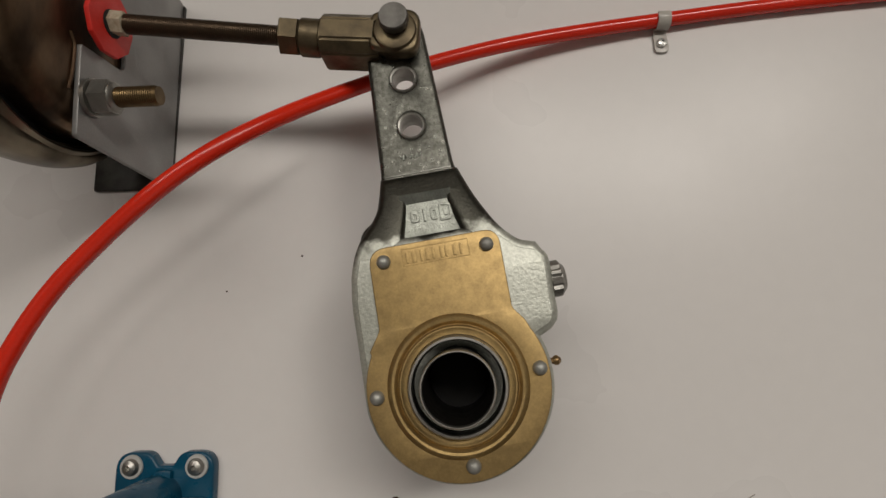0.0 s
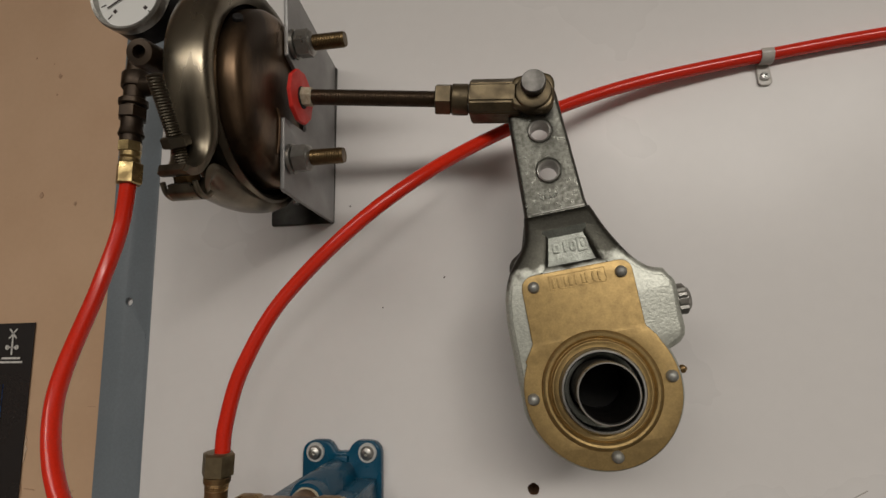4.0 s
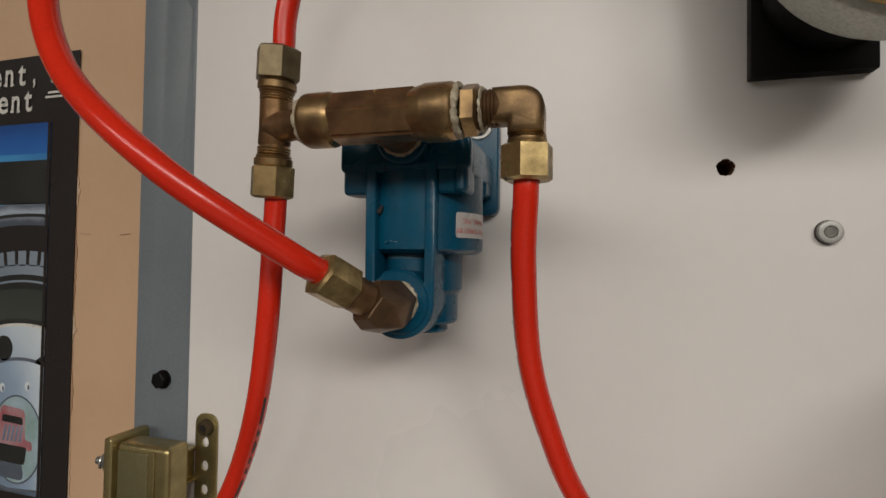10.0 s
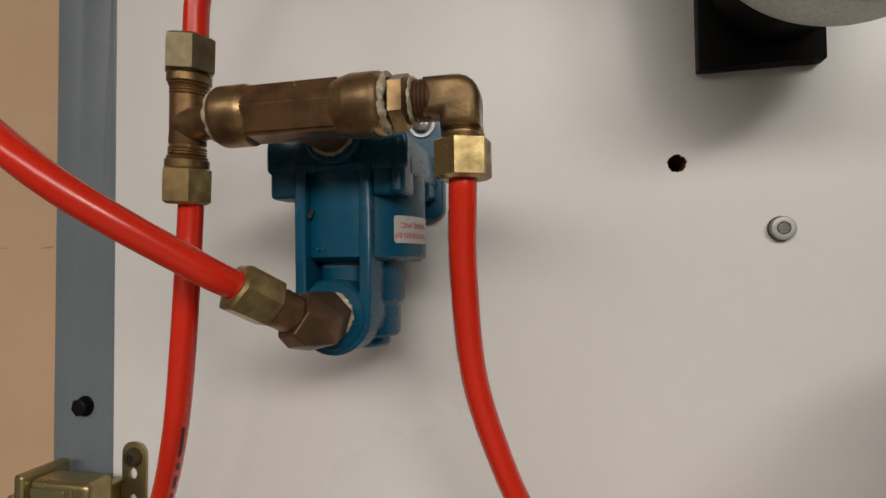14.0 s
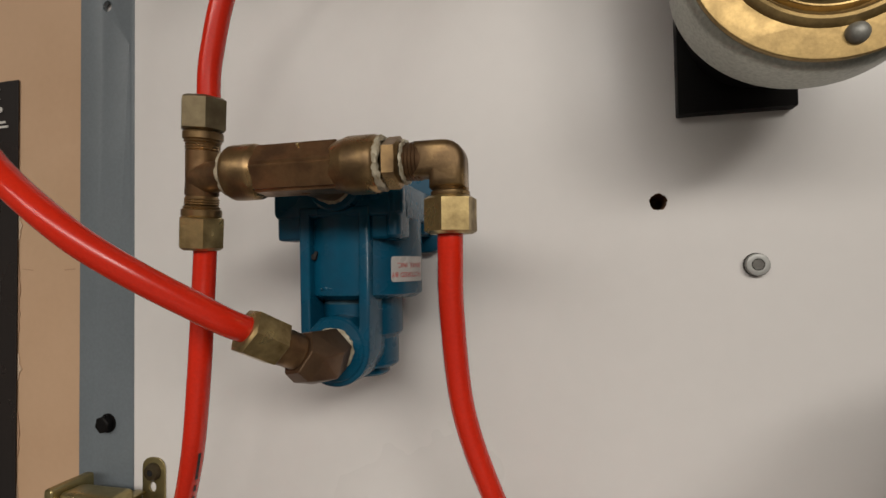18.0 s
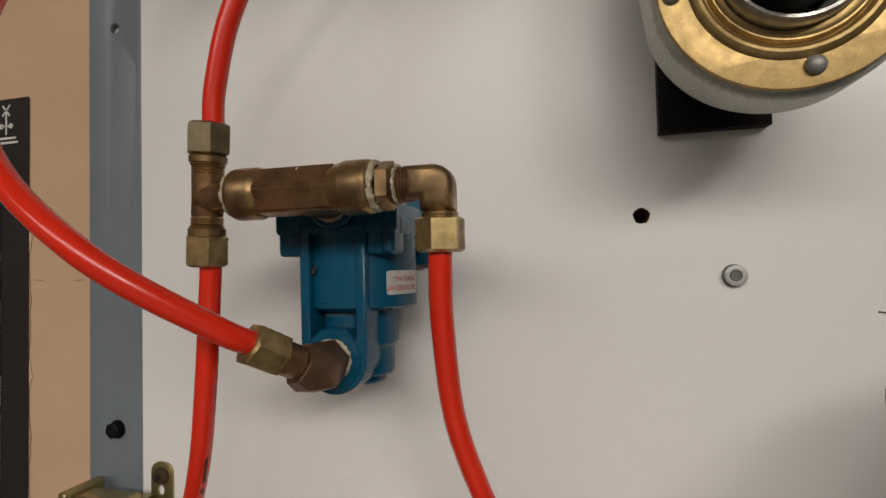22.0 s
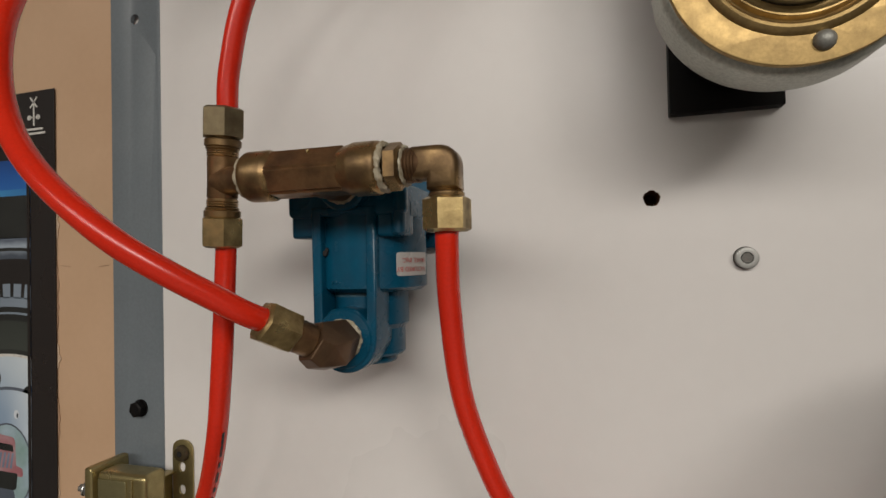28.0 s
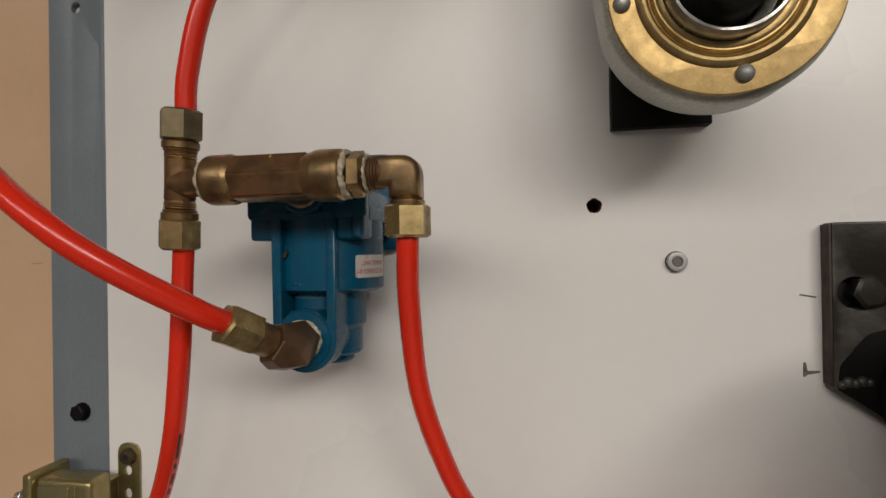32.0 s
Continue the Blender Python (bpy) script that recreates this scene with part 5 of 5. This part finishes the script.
part("wire_boot", rod((-0.3775, -0.0230, 0.9850), (-0.2, 0, -1), 0.0032, 0.0100), plain("navy_boot", (0.02, 0.03, 0.08), 0.5), relay, "navy insulating boot")
part("lower_lug", block(-0.3440, -0.3100, -0.0300, -0.0060, 0.9780, 0.9850, 0.003), M_CLIP, relay)

# ---- dark bracket ----
dark = thing("dark_bracket", (0.18, 0, 1.1), "blackened steel bracket bolted to the white board", "bracket")
DK = rounded([(0.1178, 1.1865, 0.0008), (0.2600, 1.1865, 0.0008), (0.2600, 1.0010, 0.001), (0.1178, 1.1000, 0.001)], 2)
part("plate", sheet([DK, ring(0.1276, 1.1506, 0.0086, 28)], -0.0092, 0, 0.0005), M_DARK, dark)
part("rusty_edge", block(0.1162, 0.1174, -0.0088, -0.0004, 1.1020, 1.1862, 0.0004), M_RUSTY, dark)
part("bolt_head", hexagon((0.1334, -0.0040, 1.1508), (0, -1, 0), 0.0150, 0.0100, 8, 0.0012), M_DARK, dark, "dark hexagon bolt head")
part("slot_floor", rod((0.1276, -0.0002, 1.1506), (0, -1, 0), 0.0090, 0.0010), M_HOLE, dark)
bm = bmesh.new()
for k, (x, z, r) in enumerate(((0.1205, 1.1030, 0.0024), (0.1235, 1.1045, 0.0030), (0.1268, 1.1040, 0.0027), (0.1300, 1.1052, 0.0030), (0.1332, 1.1048, 0.0024))):
    lathe([(0, -0.001), (r, 0.0), (r * 0.95, 0.0012), (r * 0.6, 0.0024), (0, 0.0030)], along((x, -0.0088, z), (0.1, -1, 0.15)), 14, bm)
part("weld_bead", bm, M_DARK, dark, "lumpy bright-edged weld bead")
# Added body, out of view: blocks the right-hand lamps to darken the board.
part("shade_caster", lathe([(0.0340, 0), (0.0330, 0.046), (0.0360, 0.050), (0.0540, 0.054), (0.0560, 0.058), (0.0560, 0.110), (0.0700, 0.112), (0.0800, 0.120), (0.0820, 0.124), (0.0820, 0.236), (0.0790, 0.240), (0, 0.240)],
                   along((0.1700, -0.0085, 1.0990), (0.12, -1, -0.06)), 64), M_SHADEBLACK, dark, "unseen black round body added to shade the board")
# Cast shadow on the lower plate, laid on as a flat black patch.
part("shade_patch", sheet([rounded([(0.1190, 1.1010, 0.001), (0.1205, 1.1130, 0.006), (0.1330, 1.1290, 0.012), (0.1700, 1.1400, 0.02), (0.2400, 1.1300, 0.004), (0.2400, 1.0200, 0.004)], 6)], -0.0098, -0.0088, 0.0003), M_SHADEBLACK, dark, "black patch painted for the shade on the lower plate")
bm = sheet([rounded([(0.1068, 1.1040, 0.0008), (0.1090, 1.1060, 0.0006), (0.1150, 1.1072, 0.0008), (0.1150, 1.1082, 0.0006), (0.1088, 1.1080, 0.0006), (0.1080, 1.1130, 0.0006), (0.1070, 1.1120, 0.0004)], 2)], -0.0006, -0.0001)
part("paint_drip", bm, M_SMUDGE, dark, "dark dried drip beside the bracket")

# ---- poster on the wall ----
PY = 0.0600
poster = thing("safety_poster", (-0.68, PY, 0.86), "black road safety poster with a blue truck wheel and white lettering", "poster")
part("paper", sheet([[(-0.87, 0.855), (-0.5030, 0.855), (-0.5027, 1.3345), (-0.87, 1.3320)]], PY, PY + 0.0006), M_SHEET, poster)
PXR, PXL, PZB, PZT = -0.5335, -0.835, 0.9370, 1.2720


def clip_in(x, z):
    return min(max(x, PXL), PXR), min(max(z, PZB), PZT)


def flat(points, layer, bm=None):
    bm = bm or bmesh.new()
    out = []
    for x, z in points:
        x, z = clip_in(x, z)
        if not out or (abs(out[-1].co.x - x) + abs(out[-1].co.z - z)) > 1e-5:
            out.append(bm.verts.new((x, PY - 0.00006 * layer, z)))
    if len(out) > 2:
        bm.faces.new(out)
    return bm


def arc(cx, cz, rx, rz, a0, a1, n=40):
    return [(cx + rx * math.cos(radians(a0 + (a1 - a0) * k / n)), cz + rz * math.sin(radians(a0 + (a1 - a0) * k / n))) for k in range(n + 1)]


def band_arc(cx, cz, r0, r1, a0, a1, layer, n=40, bm=None):
    bm = bm or bmesh.new()
    p, q = arc(cx, cz, *r0, a0, a1, n), arc(cx, cz, *r1, a0, a1, n)
    for k in range(n):
        c = [clip_in(*v) for v in (p[k], p[k + 1], q[k + 1], q[k])]
        if len({(round(a, 5), round(b, 5)) for a, b in c}) == 4:
            bm.faces.new([bm.verts.new((x, PY - 0.00006 * layer, z)) for x, z in c])
    return bm


WC, WZ = -0.5600, 0.9980
part("picture_sky", flat([(PXL, 1.03), (PXR, 1.03), (PXR, PZT), (PXL, PZT)], 1), M_PSKY, poster)
part("picture_cab", flat([(PXL, 1.2330), (-0.7060, 1.2330), (-0.7060, PZT), (PXL, PZT)], 2), M_PBLUE, poster)
part("picture_step", flat([(PXL, 1.0950), (-0.7560, 1.0950), (-0.7560, 1.1750), (PXL, 1.1750)], 2), M_PNAVY, poster)
part("picture_panel", flat(rounded([(-0.6950, 1.2440, 0.006), (-0.50, 1.2440, 0), (-0.50, 1.29, 0), (-0.6950, 1.29, 0)], 3), 2), M_PBLUE, poster)
part("picture_tank", flat(rounded([(-0.6180, 1.1980, 0.012), (-0.50, 1.1980, 0), (-0.50, 1.2380, 0), (-0.6180, 1.2380, 0.012)], 4), 3), M_PTYRE, poster)
bm = bmesh.new()
for k in range(9):
    z = 1.264 - 0.0112 * k
    flat([(-0.7058, z), (-0.7040, z), (-0.7040, z - 0.0018), (-0.7058, z - 0.0018)], 3, bm)
part("picture_rivets", bm, M_PNAVY, poster)
part("picture_arch", band_arc(WC, WZ, (0.2225, 0.181), (0.257, 0.201), 20, 175, 3), M_PGREY, poster)
part("picture_arch_line", band_arc(WC, WZ, (0.2360, 0.1885), (0.2410, 0.1915), 20, 175, 4), M_PTYRE, poster)
part("picture_well", flat(arc(WC, WZ, 0.2225, 0.181, 0, 200, 60) + [(PXR, PZB)], 3), M_SHEET, poster)
part("picture_tyre", flat(arc(WC, WZ, 0.170, 0.1500, 0, 230, 60) + [(PXR, PZB)], 4), M_PTYRE, poster)
bm = bmesh.new()
for k in range(19):
    a = 76 + 4.6 * k
    if k < 17:
        band_arc(WC, WZ, (0.1660, 0.1440), (0.1800, 0.1575), a, a + 3.2, 5, 3, bm)
band_arc(WC, WZ, (0.1560, 0.1360), (0.1670, 0.1450), 76, 150, 5, 30, bm)
part("picture_tread", bm, M_PTREAD, poster)
part("picture_tyre_ridge", band_arc(WC, WZ, (0.1480, 0.1290), (0.1500, 0.1310), 70, 150, 5, 30), M_PTREAD, poster)
part("picture_tyre_wall", band_arc(WC, WZ, (0.1200, 0.0960), (0.1440, 0.1230), 62, 215, 5, 50), M_PWALL, poster, "dark sheen of the printed tyre wall")
part("picture_grass", flat([(PXL, PZB), (-0.7480, PZB), (-0.7560, 0.9640), (PXL, 0.9700)], 5), M_PGREEN, poster)
part("picture_lamp", flat(arc(-0.6720, 1.2660, 0.0080, 0.0110, 0, 345, 23), 4), M_PSKY, poster)
part("picture_rim", flat(arc(WC, WZ, 0.1140, 0.0910, 60, 236, 60) + [(PXR, PZB)], 5), M_PRIM, poster)
part("picture_rim_edge", band_arc(WC, WZ, (0.1120, 0.0893), (0.1150, 0.0918), 76, 205, 6, 50), M_PWHITE, poster)
part("picture_hub_edge", flat(arc(WC, WZ, 0.0780, 0.0610, 60, 260, 50) + [(PXR, PZB + 0.004)], 6), M_PSHADE, poster)
part("picture_hub", flat(arc(WC, WZ, 0.0740, 0.0580, 60, 260, 50) + [(PXR, PZB + 0.006)], 7), M_PHUB, poster)
for x, z in ((-0.5834, 1.0661), (-0.6303, 1.0431), (-0.6520, 1.0022), (-0.6440, 0.9600), (-0.5340, 1.0500)):
    part("picture_rim_hole", flat(arc(x, z, 0.0112, 0.0116, 0, 345, 23), 6), M_PTYRE, poster)
for a in (82, 115, 148, 181, 213, 245, 268):
    x, z = WC + 0.0560 * math.cos(radians(a)), WZ - 0.004 + 0.0400 * math.sin(radians(a))
    nut = part("picture_wheel_nut", flat(arc(x, z, 0.0034, 0.0042, 0, 330, 11), 8), M_PGLINT, poster)
    part("picture_nut_shade", flat(arc(x + 0.0012, z - 0.0010, 0.0012, 0.0024, 0, 330, 9), 9), M_PSHADE, nut)
part("picture_cap_rim", flat(arc(-0.5640, 0.9850, 0.0320, 0.0400, 0, 345, 30), 8), M_PSHADE, poster)
part("picture_cap_green", flat(arc(-0.5640, 0.9850, 0.0302, 0.0385, 0, 345, 30), 9), M_PGREEN, poster)
part("picture_cap_red", flat(rounded([(-0.5860, 0.9780, 0.003), (-0.5440, 0.9760, 0.003), (-0.5450, 0.9840, 0.002), (-0.5530, 0.9860, 0.002), (-0.5540, 1.0120, 0.006), (-0.5840, 1.0150, 0.006), (-0.5870, 0.9990, 0.002)], 3), 10), M_PPINK, poster)
part("picture_cap_window", flat(rounded([(-0.5825, 1.0000, 0.001), (-0.5560, 0.9985, 0.001), (-0.5570, 1.0050, 0.002), (-0.5815, 1.0065, 0.002)], 3), 11), M_PTYRE, poster)
part("picture_cap_dark", flat(rounded([(-0.5860, 0.9640, 0.004), (-0.5530, 0.9630, 0.004), (-0.5510, 0.9790, 0.002), (-0.5870, 0.9800, 0.002)], 3), 11), M_PTYRE, poster)
part("picture_cap_grille", flat(rounded([(-0.5890, 0.9500, 0.006), (-0.5530, 0.9490, 0.006), (-0.5560, 0.9630, 0.002), (-0.5840, 0.9640, 0.002)], 3), 10), M_PSHADE, poster)
bm = bmesh.new()
for k in range(5):
    x = -0.5810 + 0.0050 * k
    flat([(x, 0.9830), (x + 0.0026, 0.9830), (x + 0.0054, 0.9975), (x + 0.0030, 0.9975)], 12, bm)
part("picture_cap_stripes", bm, M_PRIM, poster)
# the printed picture darkens towards its edge
bm = bmesh.new()
for k in range(3):
    flat([(PXR - 0.0036 + 0.0012 * k, PZB), (PXR - 0.0024 + 0.0012 * k, PZB), (PXR - 0.0024 + 0.0012 * k, PZT), (PXR - 0.0036 + 0.0012 * k, PZT)], 13, bm)
part("picture_margin", bm, M_SHEET, poster)


def poster_words(text, x, z, size, pitch, seed=1):
    """Typewriter lettering: one letter to a cell, with foot serifs and a little unevenness."""
    rnd = random.Random(seed)
    bm = bmesh.new()
    for k, ch in enumerate(text):
        if ch == " ":
            continue
        one = lettering(ch, size, Matrix(), 0, 0.00055)
        xs = [v.co.x for v in one.verts]
        w = {"i": 0.24, "l": 0.24, ",": 0.18, "t": 0.62, "f": 0.66, "r": 0.66, "m": 0.96, "M": 0.98}.get(ch, 0.82) * pitch
        if ch in "ilfr":
            block(sum(xs) / len(xs) - pitch * 0.30 - (0.1 * pitch if ch in "fr" else 0), sum(xs) / len(xs) + pitch * 0.26 - (0.1 * pitch if ch in "fr" else 0), 0, size * 0.055, 0, 0.0001, 0, 2, Matrix(), one)
        if ch in "nmhkuM":
            for e in (min(xs), max(xs)):
                block(e - pitch * 0.10, e + pitch * 0.12, 0, size * 0.05, 0, 0.0001, 0, 2, Matrix(), one)
        if ch in "il":
            w = pitch * 0.62
        xs = [v.co.x for v in one.verts]
        lo, hi = min(xs), max(xs)
        a = radians(rnd.uniform(-2.5, 2.5))
        m = Matrix.Translation((pitch * (k + 0.5), rnd.uniform(-0.02, 0.02) * size, 0)) @ Matrix.Rotation(a, 4, "Z") @ Matrix.Diagonal((w / (hi - lo), 1.06, 1, 1)) @ Matrix.Translation((-(lo + hi) / 2, 0, 0))
        bmesh.ops.transform(one, matrix=m, verts=one.verts)
        bm = join(bm, one)
    bmesh.ops.transform(bm, matrix=Matrix.Translation((x, PY - 0.0012, z)) @ Matrix.Rotation(radians(90), 4, "X"), verts=bm.verts)
    part("lettering", bm, M_PWHITE, poster, "white typewriter lettering")


poster_words("soyez conscient,", -0.8009, 1.3084, 0.0300, 0.01585, 1)
poster_words("soyez prudent", -0.7601, 1.2837, 0.0300, 0.01585, 2)
poster_words("Make safety", -0.7630, 0.9140, 0.0310, 0.0137, 3)
poster_words("first to l", -0.6990, 0.8863, 0.0310, 0.0139, 4)
# level-crossing sign drawn in white
SX = -0.5270
for s in (-1, 1):
    part("sign_cross", block(-0.0007, 0.0007, -0.0004, 0.0004, -0.0065, 0.0065, 0, 2, Matrix.Translation((SX, PY - 0.0008, 1.3235)) @ Matrix.Rotation(radians(42 * s), 4, "Y")), M_PWHITE, poster)
    part("sign_lamp", sheet([ring(SX + 0.0055 * s, 1.3095, 0.0024, 16), ring(SX + 0.0055 * s, 1.3095, 0.0013, 16)], PY - 0.0012, PY - 0.0006), M_PWHITE, poster)
part("sign_post", block(SX - 0.0008, SX + 0.0008, PY - 0.0011, PY - 0.0004, 1.3020, 1.3235), M_PWHITE, poster)
part("sign_arm", block(SX - 0.0075, SX + 0.0075, PY - 0.0011, PY - 0.0004, 1.3090, 1.3102), M_PWHITE, poster)
for z, w in ((1.2975, 0.0110), (1.2935, 0.0140)):
    part("small_print_bar", block(SX - w, SX + w, PY - 0.0011, PY - 0.0004, z, z + 0.0020), M_PWHITE, poster)

# ---- marks on the board and the wall ----


def mark(name, x, z, w, h, slant, y, material, label):
    single(name, block(-w / 2, w / 2, y - 0.0002, y + 0.0002, -h / 2, h / 2, 0, 2, Matrix.Translation((x, 0, z)) @ Matrix.Rotation(radians(slant), 4, "Y")), material, label, "mark")


mark("pin_hole", -0.0630, 1.3590, 0.0013, 0.0013, 20, -0.0003, M_DOT, "tiny dark pin hole in the white board")
mark("pin_hole", -0.1140, 1.3360, 0.0012, 0.0010, 0, -0.0003, M_DOT, "tiny dark pin hole in the white board")
mark("pin_hole", -0.1420, 1.4220, 0.0012, 0.0012, 0, -0.0003, M_DOT, "tiny dark pin hole in the white board")
mark("pencil_line", 0.1098, 1.1482, 0.0080, 0.0007, 10, -0.0003, M_SMUDGE, "short dark pencil line on the white board")

for x, z, w, h, a in ((-0.4930, 1.1710, 0.0120, 0.0006, 6), (-0.4480, 1.1705, 0.0110, 0.0005, -4), (-0.4300, 1.2500, 0.0090, 0.0005, 2)):
    mark("wall_scuff", x, z, w, h, a, 0.0615, M_SCUFF, "fine dark scratch on the tan wall")
for x, z, w, h, a in ((0.2100, 1.1980, 0.0260, 0.0005, -28), (-0.1060, 1.1180, 0.0007, 0.0012, 10)):
    mark("pencil_smudge", x, z, w, h, a, -0.0003, M_STAIN, "faint grey smudge on the white board")


def blot(x, z, r, seed):
    rnd = random.Random(seed)
    o = [(x + r * rnd.uniform(0.35, 1.1) * math.cos(a) * 0.7, z + r * rnd.uniform(0.35, 1.1) * math.sin(a)) for a in (2 * math.pi * k / 13 for k in range(13))]
    single("wall_stain", sheet([o], 0.0613, 0.0617), M_SCUFF, "small irregular dark stain on the tan wall", "mark")


for k, (x, z, r) in enumerate(((-0.5041, 1.6083, 0.0035), (-0.5132, 1.6238, 0.0012), (-0.5373, 1.6338, 0.0014), (-0.5058, 1.5865, 0.0016), (-0.5124, 1.4713, 0.0040))):
    blot(x, z, r, 20 + k)
blot(-0.4100, 1.3800, 0.0030, 41)
blot(-0.4700, 1.4600, 0.0034, 42)


def sliver(z0, z1, x, wide, seed, material, label):
    """A ragged upright strip of torn paint, straight where it meets the poster."""
    rnd = random.Random(seed)
    n = max(int((z1 - z0) / 0.004), 3)
    edge = [(x + wide * rnd.uniform(0.15, 1.0) * math.sin(math.pi * (k + 0.4) / (n + 0.8)), z0 + (z1 - z0) * k / n) for k in range(n + 1)]
    single("torn_paint", sheet([[(x, z0)] + edge + [(x, z1)]], 0.0612, 0.0617), material, label, "mark")


for k, (z0, z1, wide) in enumerate(((0.905, 0.990, 0.0030), (1.012, 1.052, 0.0034), (1.078, 1.100, 0.0050), (1.112, 1.176, 0.0030), (1.196, 1.222, 0.0042))):
    sliver(z0, z1, -0.5028, wide, 60 + k, M_SCUFF if k % 2 else M_TORN, "ragged brown tear in the wall paint beside the poster" if k % 2 else "pale peeling strip of wall paint beside the poster")
